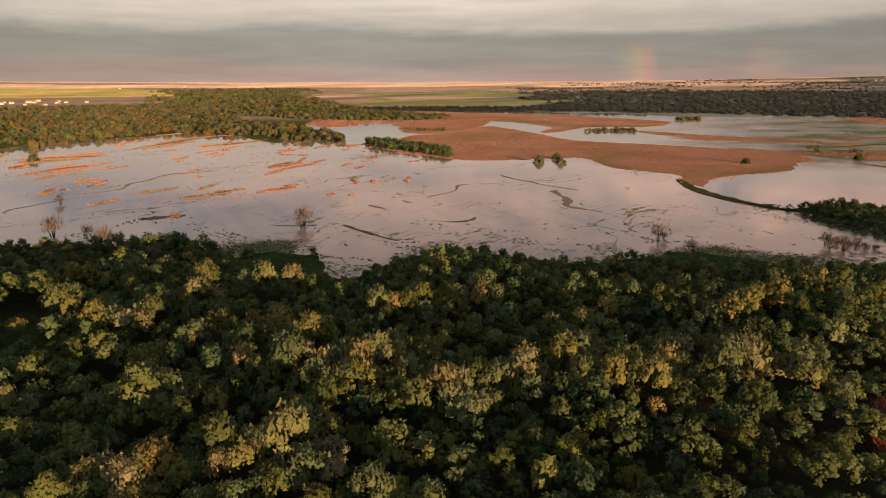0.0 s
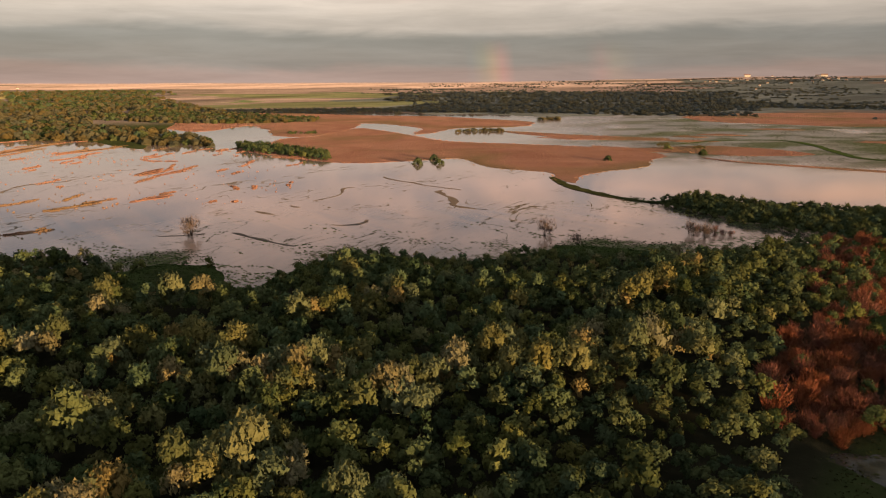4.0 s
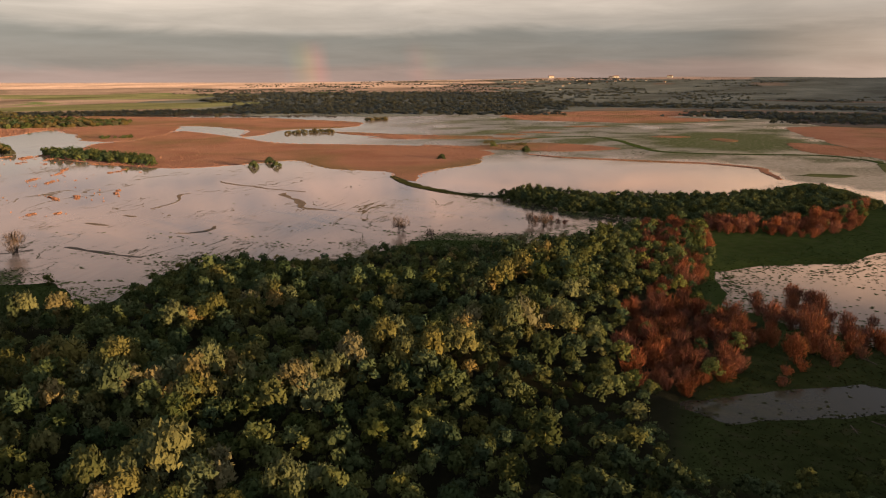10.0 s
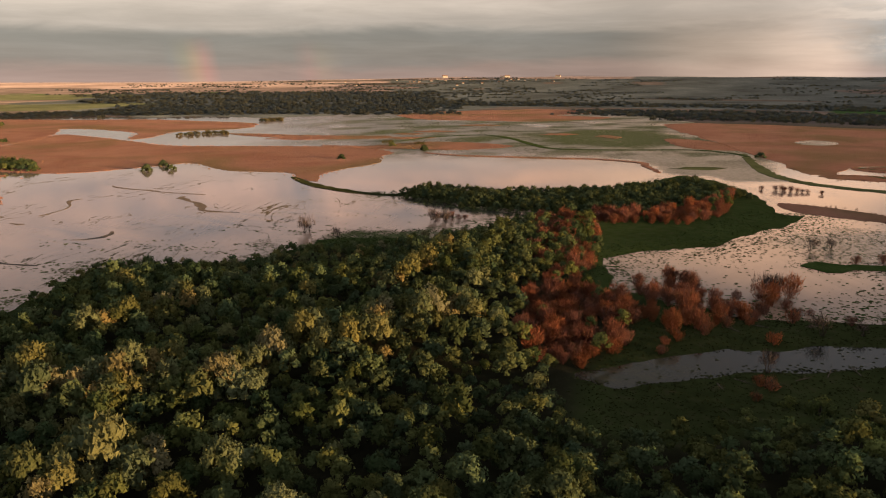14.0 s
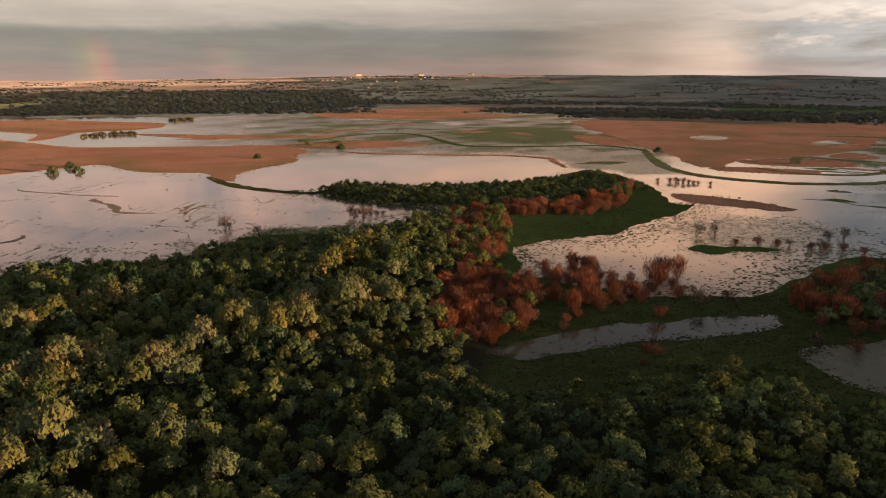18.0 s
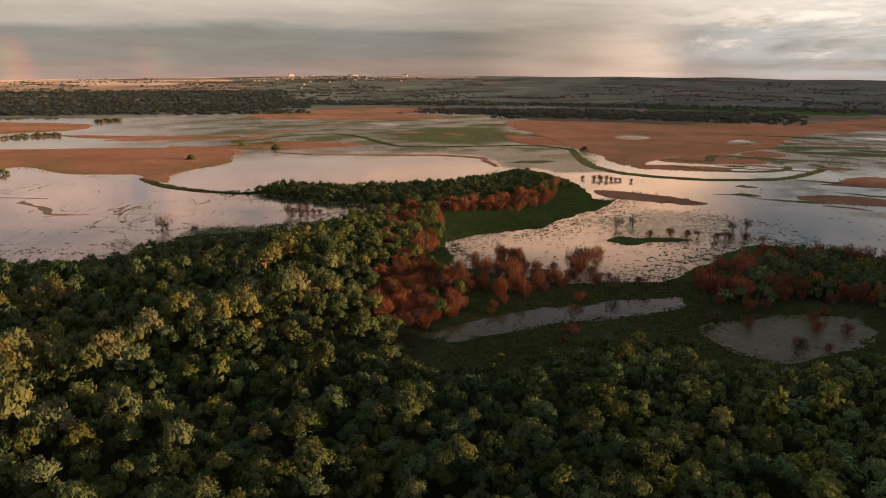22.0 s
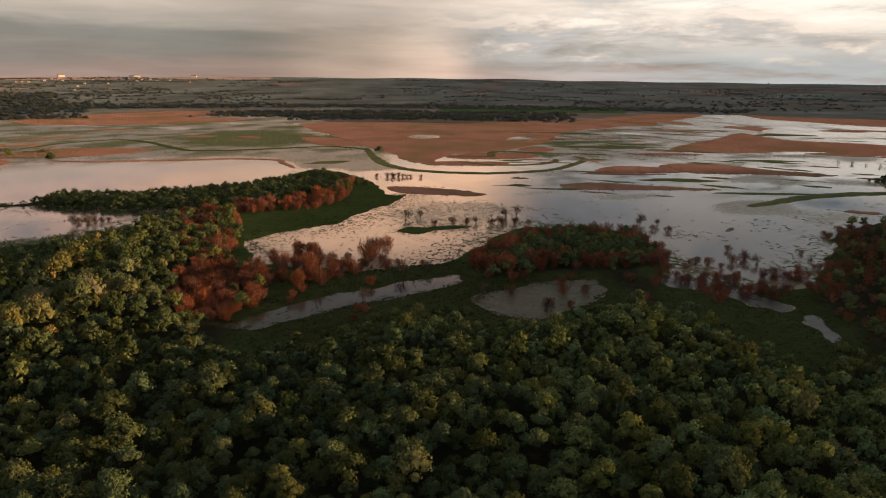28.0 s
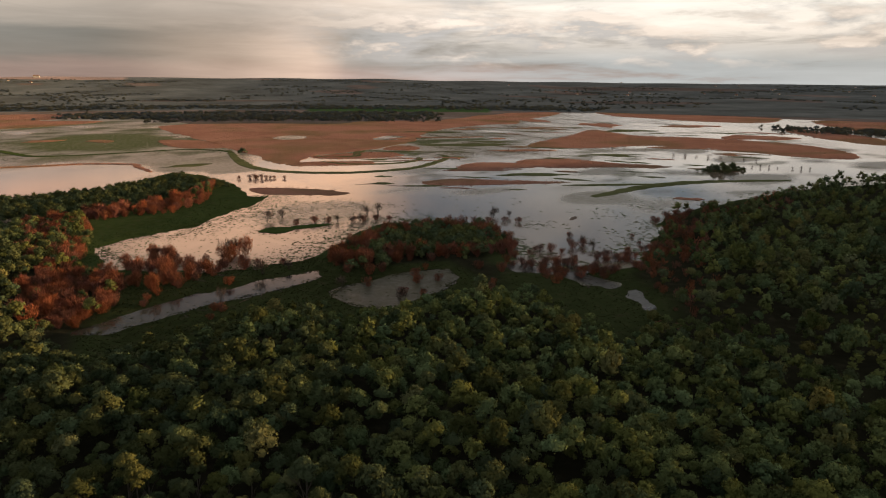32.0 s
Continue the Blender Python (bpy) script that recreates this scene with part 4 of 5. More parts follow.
def crown_of(seed, tall, wide, heads, leaves, leaf, level=1, depth=0.62, plume=False, even=0.0):
    """A leafy crown: rounded heads of ragged foliage heaped into a dome, with loose leaf sprays on them (plume: held
    upright). Base at z = 0, reaching up to tall. even: how far normals turn up, as in a closed canopy, so the low sun
    hardly lights it. Vertices, faces, normals."""
    r = np.random.RandomState(seed)
    bv, bf = BALLS[level]
    bf = bf[bv[bf].mean(1)[:, 2] > -0.4]
    up = 1.15 if plume else 0.95
    core = 0.74 if leaves else 1.0
    hub = np.array([0, 0, tall - wide * 0.55])

    def outward(d, p, noise):
        q = p - hub
        return 0.65 * d + 0.55 * q / np.linalg.norm(q, axis=1)[:, None] + r.normal(size=p.shape) * noise

    vs, ns, cs, ss = [], [], [], []
    for k in range(heads):
        t = (k + 0.3) / heads
        a = 2.4 * k + r.uniform(-0.5, 0.5)
        s = wide * r.uniform(0.19, 0.29) * (6.0 / heads) ** 0.45
        out = wide * 0.38 * math.sqrt(t) * r.uniform(0.75, 1.15)
        top = tall - depth * wide * t ** 1.2 * r.uniform(0.6, 1.25)
        c = np.array([out * math.cos(a), out * math.sin(a), top - s * up])
        cs.append(c)
        ss.append(s)
        tri = (c + bv * s * r.uniform(0.7, 1.0, (len(bv), 1)) * core * np.array([1, 1, up]))[bf]
        mid = tri.mean(1)
        tri = mid[:, None] + (tri - mid[:, None]) * r.uniform(1.0, 1.15, (len(tri), 1, 1)) + r.normal(size=(len(tri), 1, 3)) * s * 0.05
        vs.append(tri.reshape(-1, 3))
        ns.append(np.repeat(outward(bv[bf].mean(1), mid, 0.30), 3, 0))
    if leaves:
        cs, ss = np.array(cs), np.array(ss)
        pick = r.choice(heads, leaves, p=ss ** 2 / np.sum(ss ** 2))
        d = r.normal(size=(leaves, 3))
        d[:, 2] = np.where(d[:, 2] < -0.5, -d[:, 2], d[:, 2]) + 0.15
        d /= np.linalg.norm(d, axis=1)[:, None]
        base = cs[pick] + d * ss[pick][:, None] * r.uniform(0.74, 1.12, (leaves, 1)) * np.array([1, 1, up])
        u = np.cross(d, r.normal(size=(leaves, 3)))
        u /= np.linalg.norm(u, axis=1)[:, None]
        v = np.cross(u, d) + d * r.uniform(0.0, 0.6, (leaves, 1)) + np.array([0, 0, 0.5 if plume else 0.15])
        size = leaf * r.uniform(0.5, 1.4, (leaves, 1))
        out = outward(d, base, 0.25)
        u = u * np.where(np.sum(np.cross(u, v) * out, 1) < 0, -1.0, 1.0)[:, None]
        vs.append(np.stack([base - u * size * 0.5, base + u * size * 0.5, base + v * size * 0.75], 1).reshape(-1, 3))
        ns.append(np.repeat(out, 3, 0))
    v, n = np.concatenate(vs), np.concatenate(ns)
    n = n / np.linalg.norm(n, axis=1)[:, None]
    return v, np.arange(len(v)).reshape(-1, 3), n * (1 - even) + np.array([0, 0, even])


def twigs(seed, tall, wide, count, thick=0.09):
    """A leafless crown: slender upright shoots filling a rounded shape, on leaning stems."""
    r = np.random.RandomState(seed)
    hub = r.normal(size=(max(3, count // 60), 3)) * np.array([wide * 0.2, wide * 0.2, 0])
    hub[:, 2] = tall * r.uniform(0.15, 0.4, len(hub))
    h = hub[r.randint(len(hub), size=count)]
    d = r.normal(size=(count, 3)) * np.array([0.75, 0.75, 0.6])
    d /= np.linalg.norm(d, axis=1)[:, None]
    d[:, 2] = np.abs(d[:, 2])
    reach = r.uniform(0.25, 1.0, (count, 1)) ** 0.6
    base = np.array([0, 0, tall * 0.22]) + h * np.array([1, 1, 0.4]) + d * reach * np.array([wide * 0.36, wide * 0.36, tall * 0.52])
    up = d * 0.55 + np.array([0, 0, 0.8]) + r.normal(size=(count, 3)) * 0.2
    long_ = tall * r.uniform(0.10, 0.24, (count, 1))
    u = np.cross(up, r.normal(size=(count, 3)))
    u *= thick * r.uniform(0.6, 1.8, (count, 1)) / np.linalg.norm(u, axis=1)[:, None]
    tri = np.stack([base - u, base + u, base + up * long_], 1).reshape(-1, 3)
    out = d + np.array([0, 0, 0.3])
    out *= np.where(np.sum(np.cross(u, up) * out, 1) < 0, -1.0, 1.0)[:, None]
    vs, fs, ns = [tri], [np.arange(count * 3).reshape(-1, 3)], [np.repeat(out, 3, 0)]
    n = count * 3
    for k in range(5):
        a = r.uniform(0, 6.28)
        e = np.array([math.cos(a) * wide * 0.3, math.sin(a) * wide * 0.3, tall * r.uniform(0.5, 0.8)])
        o = np.array([math.cos(a) * 0.3, math.sin(a) * 0.3, -0.5])
        s = np.array([0.13, 0, 0])
        q = np.array([0, 0.13, 0])
        vs.append(np.array([o - s, o + s, e, o - q, o + q, e]))
        fs.append(np.array([[0, 1, 2], [3, 4, 5]]) + n)
        ns.append(np.tile(np.array([[math.sin(a), -math.cos(a), 0.2]]), (6, 1)))
        n += 6
    return np.concatenate(vs), np.concatenate(fs), np.concatenate(ns)


def haze(seed, tall, wide, count, thick=0.05):
    """A leafless, finely twigged crown: upright feathery plumes that spread from a common base."""
    r = np.random.RandomState(seed)
    m = 8
    a = np.arange(m) * 2.4 + r.uniform(-0.4, 0.4, m)
    reach = wide * 0.40 * np.sqrt((np.arange(m) + 0.3) / m)
    foot = np.stack([np.cos(a) * reach * 0.25, np.sin(a) * reach * 0.25, np.full(m, -0.4)], 1)
    top = np.stack([np.cos(a) * reach, np.sin(a) * reach, tall * r.uniform(0.72, 1.0, m) * (1 - 0.22 * reach / (wide * 0.4))], 1)
    k = r.randint(m, size=count)
    t = r.beta(2.6, 1.5, (count, 1))
    line = top[k] - foot[k]
    d = r.normal(size=(count, 3)) * np.array([1, 1, 0.5])
    d /= np.linalg.norm(d, axis=1)[:, None]
    broad = wide * 0.17 * np.sin(np.pi * np.clip(t, 0.05, 1) ** 1.5) ** 0.7 + 0.1
    base = foot[k] + line * t * 0.88 + d * broad * r.uniform(0.2, 1.0, (count, 1)) ** 0.5
    way = line / np.linalg.norm(line, axis=1)[:, None] + d * 0.45 + r.normal(size=(count, 3)) * 0.2
    long_ = tall * r.uniform(0.07, 0.16, (count, 1))
    u = np.cross(way, r.normal(size=(count, 3)))
    u *= thick * r.uniform(0.6, 1.7, (count, 1)) / np.linalg.norm(u, axis=1)[:, None]
    out = d + np.array([0, 0, 0.45]) + r.normal(size=(count, 3)) * 0.3
    u *= np.where(np.sum(np.cross(u, way) * out, 1) < 0, -1.0, 1.0)[:, None]
    tri = np.stack([base - u, base + u, base + way * long_], 1).reshape(-1, 3)
    side = np.stack([-np.sin(a), np.cos(a), 0 * a], 1) * 0.07
    stem = np.stack([foot - side, foot + side, foot + (top - foot) * 0.8], 1).reshape(-1, 3)
    v = np.concatenate([tri, stem])
    face = np.stack([np.cos(a), np.sin(a), 0.2 + 0 * a], 1)
    return v, np.arange(len(v)).reshape(-1, 3), np.concatenate([np.repeat(out, 3, 0), np.repeat(face, 3, 0)])


def mesh_of(name, v, f, mat, tint=None, smooth_shade=True, normals=None):
    me = bpy.data.meshes.new(name)
    me.vertices.add(len(v))
    me.vertices.foreach_set("co", v.astype(np.float32).ravel())
    fill_faces(me, f, smooth_shade)
    if normals is not None:
        normals = normals / np.linalg.norm(normals, axis=1)[:, None]
        me.attributes.new("custom_normal", "FLOAT_VECTOR", "POINT").data.foreach_set("vector", normals.astype(np.float32).ravel())
    if tint is not None:
        me.attributes.new("tint", "FLOAT", "POINT").data.foreach_set("value", tint.astype(np.float32))
    me.materials.append(mat)
    return me


def limbs(seed, tall, wide, count=5, thick=0.16):
    """Tapered trunk with a few limbs: vertices, faces (quads)."""
    r = np.random.RandomState(seed)
    vs, fs, n = [], [], 0

    def tube(pts, rads):
        nonlocal n
        for p, q in zip(pts, rads):
            a = np.arange(5) * 2 * math.pi / 5
            vs.append(np.stack([p[0] + q * np.cos(a), p[1] + q * np.sin(a), np.full(5, p[2])], 1))
        for i in range(len(pts) - 1):
            for j in range(5):
                fs.append((n + 5 * i + j, n + 5 * i + (j + 1) % 5, n + 5 * i + 5 + (j + 1) % 5, n + 5 * i + 5 + j))
        n += 5 * len(pts)

    lean = r.uniform(-0.04, 0.04, 2) * tall
    tube([np.array([0, 0, -0.6]), np.array([lean[0] * 0.4, lean[1] * 0.4, tall * 0.4]), np.array([lean[0], lean[1], tall * 0.82])], [thick * 1.5, thick, thick * 0.25])
    for k in range(count):
        a, h = r.uniform(0, 6.28), r.uniform(0.25, 0.55)
        o = np.array([lean[0] * h, lean[1] * h, tall * h])
        e = np.array([math.cos(a) * wide * 0.34, math.sin(a) * wide * 0.34, tall * (h + r.uniform(0.15, 0.35))])
        tube([o, (o + e) / 2 + np.array([0, 0, 0.4]), e], [thick * 0.55, thick * 0.35, thick * 0.1])
    return np.concatenate(vs), np.array(fs)


LEAF = {
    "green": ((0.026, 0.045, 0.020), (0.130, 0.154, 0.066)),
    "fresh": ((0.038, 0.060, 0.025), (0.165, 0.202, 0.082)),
    # gold: leaf colour paled and yellowed as the last sun would do
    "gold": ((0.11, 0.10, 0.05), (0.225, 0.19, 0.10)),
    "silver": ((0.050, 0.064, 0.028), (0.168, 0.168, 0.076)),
    "red": ((0.15, 0.056, 0.044), (0.34, 0.125, 0.090)),
    # far: colour greyed and blued to stand in for haze over distance
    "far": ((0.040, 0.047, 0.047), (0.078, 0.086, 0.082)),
    # dark: the green leaf dimmed, shade put into its colour
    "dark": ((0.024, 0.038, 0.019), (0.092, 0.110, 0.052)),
    "olive": ((0.080, 0.072, 0.038), (0.145, 0.122, 0.062)),
}
LEAF_OWN = {k: leaf_material(k + "_leaf", *v, False) for k, v in LEAF.items()}
LEAF_STUFF = {k: leaf_material(k + "_canopy", *v, True) for k, v in LEAF.items()}


def scatter(poly, gap, seed, avoid=(), margin=0.0):
    """Jittered grid of places inside poly and outside the avoided outlines."""
    r = np.random.RandomState(seed)
    p = np.array(poly, float)
    gx, gy = np.meshgrid(np.arange(p[:, 0].min(), p[:, 0].max(), gap), np.arange(p[:, 1].min(), p[:, 1].max(), gap * 0.88))
    gx[1::2] += gap / 2
    gx, gy = gx + r.uniform(-0.33, 0.33, gx.shape) * gap, gy + r.uniform(-0.33, 0.33, gy.shape) * gap
    keep = signed(poly, gx, gy) > margin
    for a in avoid:
        keep &= signed(a, gx, gy) < 0
    return np.stack([gx[keep], gy[keep]], 1)


WORDS = {"green": "fresh green", "fresh": "bright yellow-green", "gold": "sun-paled", "silver": "grey-green", "red": "russet leafless", "far": "haze-greyed", "olive": "olive-green", "dark": "dimmed green"}


def lump(name, places, kinds, make, seed, label, scale=(0.8, 1.2), rise=None):
    """Many trees joined into one object per leaf colour, of kind stuff. make(seed, kind) gives a crown."""
    r = np.random.RandomState(seed)
    zs = height(places[:, 0], places[:, 1])
    rise = np.ones(len(places)) if rise is None else rise
    for kind in sorted(set(kinds)):
        temps = [make(seed * 50 + q, kind) for q in range(5)]
        vs, fs, ts, ns, n = [], [], [], [], 0
        for (x, y), z, k, up in zip(places, zs, kinds, rise):
            if k != kind:
                continue
            v, f, nn = temps[r.randint(5)]
            a, w = r.uniform(0, 6.28), r.uniform(*scale)
            h = w * up * r.uniform(0.9, 1.1)
            w *= up ** 0.6
            c, s = math.cos(a) * w, math.sin(a) * w
            vs.append(np.stack([v[:, 0] * c - v[:, 1] * s + x, v[:, 0] * s + v[:, 1] * c + y, v[:, 2] * h + max(z, -0.3) - 0.2], 1))
            fs.append(f + n)
            ns.append(np.stack([nn[:, 0] * c - nn[:, 1] * s, nn[:, 0] * s + nn[:, 1] * c, nn[:, 2] * w], 1))
            ts.append(np.full(len(v), r.uniform()))
            n += len(v)
        if vs:
            ob = new(name, mesh_of(name, np.concatenate(vs), np.concatenate(fs), LEAF_STUFF[kind], np.concatenate(ts), True, np.concatenate(ns)))
            tagged(ob, label.format(kind=WORDS[kind]), "woodland", kind="stuff")


def group_object(name, xy, label, category, group=""):
    """An Empty that holds the parts of one thing."""
    ob = new(name)
    ob.location = (xy[0], xy[1], max(float(height(np.array([xy[0]]), np.array([xy[1]]))[0]), -0.3))
    return tagged(ob, label, category, group)


def part(name, me, parent, label=""):
    ob = new(name, me)
    ob.parent = parent
    return tagged(ob, label) if label else ob

# ---- near forest ----
LANDING = [CLEARING, CLEAR_EAST, ISLET_WOOD, ISLAND_TWO, MEADOW, *CREEKS, *CLEAR_WEST, *RED_GROVES]
forest = scatter(FOREST, 4.0, 11, LANDING)
forest = forest[signed(LAND, forest[:, 0], forest[:, 1]) > 2]
luck0 = np.random.RandomState(2)
fd = np.hypot(forest[:, 0], forest[:, 1] + 8)
fa = np.degrees(np.arctan2(forest[:, 0] - 3, forest[:, 1] + 56))
seen = (fa > -82) & (fa < 72) & (np.hypot(forest[:, 0] - 3, forest[:, 1] + 30) > 58)
keep = (fd < 400) & (seen | (fd < 75)) | (fd < 620) & seen & (luck0.uniform(size=len(fd)) < 0.55)
forest, fd, seen = forest[keep], fd[keep], seen[keep]
open_ = smooth(140, 190, forest[:, 0]) * smooth(-40, 20, forest[:, 1])
keep = luck0.uniform(size=len(forest)) > open_ * np.clip(0.48 + 0.35 * ripple(forest[:, 0], forest[:, 1], 45, 23), 0, 0.85)
forest, fd, seen, open_ = forest[keep], fd[keep], seen[keep], open_[keep]
patch = ripple(forest[:, 0], forest[:, 1], 38, 21) + 0.6 * ripple(forest[:, 0], forest[:, 1], 13, 22)
# stands of tall pale poplars, which reach into the last sun, some with its gold put into their leaf colour, and single
# taller trees in the younger wood
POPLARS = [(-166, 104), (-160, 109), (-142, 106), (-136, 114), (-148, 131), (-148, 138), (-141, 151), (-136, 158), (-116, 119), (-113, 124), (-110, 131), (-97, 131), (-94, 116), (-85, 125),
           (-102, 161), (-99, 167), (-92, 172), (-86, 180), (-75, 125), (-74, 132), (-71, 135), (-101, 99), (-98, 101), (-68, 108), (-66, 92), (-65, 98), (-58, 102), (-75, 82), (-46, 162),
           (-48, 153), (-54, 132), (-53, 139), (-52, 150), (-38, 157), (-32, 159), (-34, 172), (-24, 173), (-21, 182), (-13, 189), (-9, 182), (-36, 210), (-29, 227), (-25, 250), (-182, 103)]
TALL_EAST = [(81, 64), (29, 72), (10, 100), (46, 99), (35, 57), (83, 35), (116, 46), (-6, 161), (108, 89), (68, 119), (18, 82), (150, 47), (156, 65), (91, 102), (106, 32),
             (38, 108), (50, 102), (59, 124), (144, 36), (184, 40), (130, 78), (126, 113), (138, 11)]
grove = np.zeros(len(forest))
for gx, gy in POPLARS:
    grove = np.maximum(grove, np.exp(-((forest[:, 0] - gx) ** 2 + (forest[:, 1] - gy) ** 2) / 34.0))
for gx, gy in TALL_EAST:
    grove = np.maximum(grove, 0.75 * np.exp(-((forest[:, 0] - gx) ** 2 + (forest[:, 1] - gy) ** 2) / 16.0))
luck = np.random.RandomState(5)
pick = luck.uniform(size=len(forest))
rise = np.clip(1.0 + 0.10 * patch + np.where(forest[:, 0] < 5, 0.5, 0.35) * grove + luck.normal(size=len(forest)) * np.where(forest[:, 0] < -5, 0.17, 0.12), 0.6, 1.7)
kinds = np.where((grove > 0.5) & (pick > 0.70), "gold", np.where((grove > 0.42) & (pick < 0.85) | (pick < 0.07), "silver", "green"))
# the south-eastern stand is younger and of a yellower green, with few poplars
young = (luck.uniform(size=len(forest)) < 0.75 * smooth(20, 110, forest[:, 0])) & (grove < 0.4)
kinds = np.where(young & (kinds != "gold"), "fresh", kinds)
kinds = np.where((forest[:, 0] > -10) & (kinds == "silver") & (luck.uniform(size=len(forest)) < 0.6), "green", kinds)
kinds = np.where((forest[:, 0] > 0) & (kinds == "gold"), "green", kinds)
# eastward, out of the sun, more green crowns take the dimmed copy
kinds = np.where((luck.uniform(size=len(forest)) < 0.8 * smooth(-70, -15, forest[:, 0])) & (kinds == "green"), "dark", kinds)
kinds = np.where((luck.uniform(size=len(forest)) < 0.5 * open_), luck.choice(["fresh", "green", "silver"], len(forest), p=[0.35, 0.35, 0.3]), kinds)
edge_ = signed(FOREST, forest[:, 0], forest[:, 1])
kinds = np.where((open_ > 0.5) & (luck.uniform(size=len(forest)) < 0.75 * smooth(34, 6, edge_)), "red", kinds)
rise = rise * (1 - 0.2 * open_ + open_ * luck.normal(size=len(forest)) * 0.2)


shore = signed(FOREST, forest[:, 0], forest[:, 1])
rise = np.clip(rise, 0.5, 1.7) * (0.72 + 0.28 * smooth(2, 22, shore))


def crown_near(seed, kind, heads, leaves, leaf, level):
    """Poplars are tall and plumed, willows low, broad heaps of round heads."""
    r = random.Random(seed)
    if kind == "red":
        return haze(seed, 7.2 * r.uniform(0.8, 1.15), 5.4, leaves, 0.09)
    if kind in ("silver", "gold"):
        return crown_of(seed, 9.8 * r.uniform(0.92, 1.08), 5.2 * r.uniform(0.85, 1.15), heads + 2, int(leaves * 1.4), leaf * 0.8, level, 0.42, True)
    return crown_of(seed, 9.2 * r.uniform(0.88, 1.12), 4.4 * r.uniform(0.82, 1.2), heads, leaves, leaf, level, 0.55)


def crown_own(seed, kind):
    return crown_near(seed, kind, 10, 1500, 0.27, 1)


def crown_fine(seed, kind):
    return crown_near(seed, kind, 8, 480, 0.40, 1)


def crown_coarse(seed, kind):
    return crown_near(seed, kind, 7, 190, 0.58, 1)


def crown_far(seed, kind):
    if kind == "red":
        return haze(seed, 7.2, 5.6, 120, 0.14)
    return crown_of(seed, 9.2, 5.6, 5, 70, 0.8)


def crown_plain(seed, kind):
    return crown_of(seed, 9.6, 5.6, 3, 0, 1.0)


# the 300 nearest trees in view are things of their own
order = np.argsort(np.where(seen, np.hypot(forest[:, 0] + 5, forest[:, 1] - 10), 1e9))
own = np.zeros(len(forest), bool)
own[order[:300]] = True
TREE_LABEL = {"red": "leafless russet willow at the edge of the wood", "dark": "round-crowned willow in green leaf dimmed for shade among other trees", "fresh": "young willow in bright yellow-green leaf among other trees", "green": "round-crowned willow in fresh green leaf among other trees", "gold": "pale willow with sunlit gold in its leaf colour, standing out of the canopy",
              "silver": "tall grey-green poplar with upright leafy shoots"}
protos = {}
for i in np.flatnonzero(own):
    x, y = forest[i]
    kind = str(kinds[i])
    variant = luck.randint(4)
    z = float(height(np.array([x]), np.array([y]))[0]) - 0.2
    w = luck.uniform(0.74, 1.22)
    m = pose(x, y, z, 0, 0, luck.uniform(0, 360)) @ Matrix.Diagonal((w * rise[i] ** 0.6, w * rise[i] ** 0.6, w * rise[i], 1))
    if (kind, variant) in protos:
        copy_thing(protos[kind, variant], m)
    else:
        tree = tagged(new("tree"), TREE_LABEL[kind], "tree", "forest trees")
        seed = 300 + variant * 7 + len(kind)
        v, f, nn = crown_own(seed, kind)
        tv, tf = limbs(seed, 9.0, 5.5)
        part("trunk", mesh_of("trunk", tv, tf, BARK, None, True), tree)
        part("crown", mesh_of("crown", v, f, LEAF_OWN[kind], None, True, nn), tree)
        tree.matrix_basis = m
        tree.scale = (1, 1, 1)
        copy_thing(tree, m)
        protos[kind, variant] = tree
for tree in protos.values():
    for child in list(tree.children):
        bpy.data.objects.remove(child)
    bpy.data.objects.remove(tree)

near_rest = seen & ~own & (fd < 115)
mid_rest = seen & ~own & (fd >= 115) & (fd < 240)
far_rest = seen & ~own & (fd >= 240)
unseen = ~seen & ~own
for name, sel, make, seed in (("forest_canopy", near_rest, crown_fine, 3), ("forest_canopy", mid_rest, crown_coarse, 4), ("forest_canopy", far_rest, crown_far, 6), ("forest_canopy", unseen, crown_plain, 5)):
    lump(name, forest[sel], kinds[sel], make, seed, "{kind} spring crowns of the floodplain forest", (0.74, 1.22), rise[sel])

# ---- willow scrub, islet and island ----


def brush(seed, kind):
    r = random.Random(seed)
    if kind != "red":
        return crown_of(seed, 6.5, 5.0, 7, 300, 0.42)
    return haze(seed, 7.0 * r.uniform(0.75, 1.2), 5.8 * r.uniform(0.85, 1.15), 1100, 0.045)


def islet_crown(seed, kind):
    if kind == "red":
        return haze(seed, 6.2, 4.6, 420, 0.07)
    return crown_of(seed, 5.4, 6.4, 8, 120, 0.46, 1, 0.62, False, 0.45)


for k, grove in enumerate(RED_GROVES):
    pts = scatter(grove, 4.4 if k == 0 else 4.6, 30 + k)
    pts = pts[np.random.RandomState(k).uniform(size=len(pts)) < (0.92, 0.8, 0.45, 0.75)[k]]
    lump("willow_scrub", pts, np.where(np.random.RandomState(60 + k).uniform(size=len(pts)) < (0.06, 0.5, 0.0, 0.16)[k], "green", "red"), brush, 40 + k, "{kind} willow scrub on wet ground", (0.65, 1.3))
scrub = scatter(LAND_WEST + [(11, 306)] + FOREST[19::-1], 5.6, 95, [*RED_GROVES, *CLEAR_WEST, *GREENS[:2]], 1.5)
lump("shore_scrub", scrub, np.random.RandomState(3).choice(["silver", "gold", "green"], len(scrub), p=[0.22, 0.08, 0.70]), lambda seed, kind: crown_of(seed, 4.4, 5.2, 6, 120, 0.6), 96,
     "low {kind} scrub along the flooded shore", (0.5, 1.1))
point = scatter([(-279, 143), (-259, 150), (-257, 167), (-236, 183), (-226, 190), (-197, 168), (-208, 154), (-224, 142), (-241, 129)], 4.6, 97)
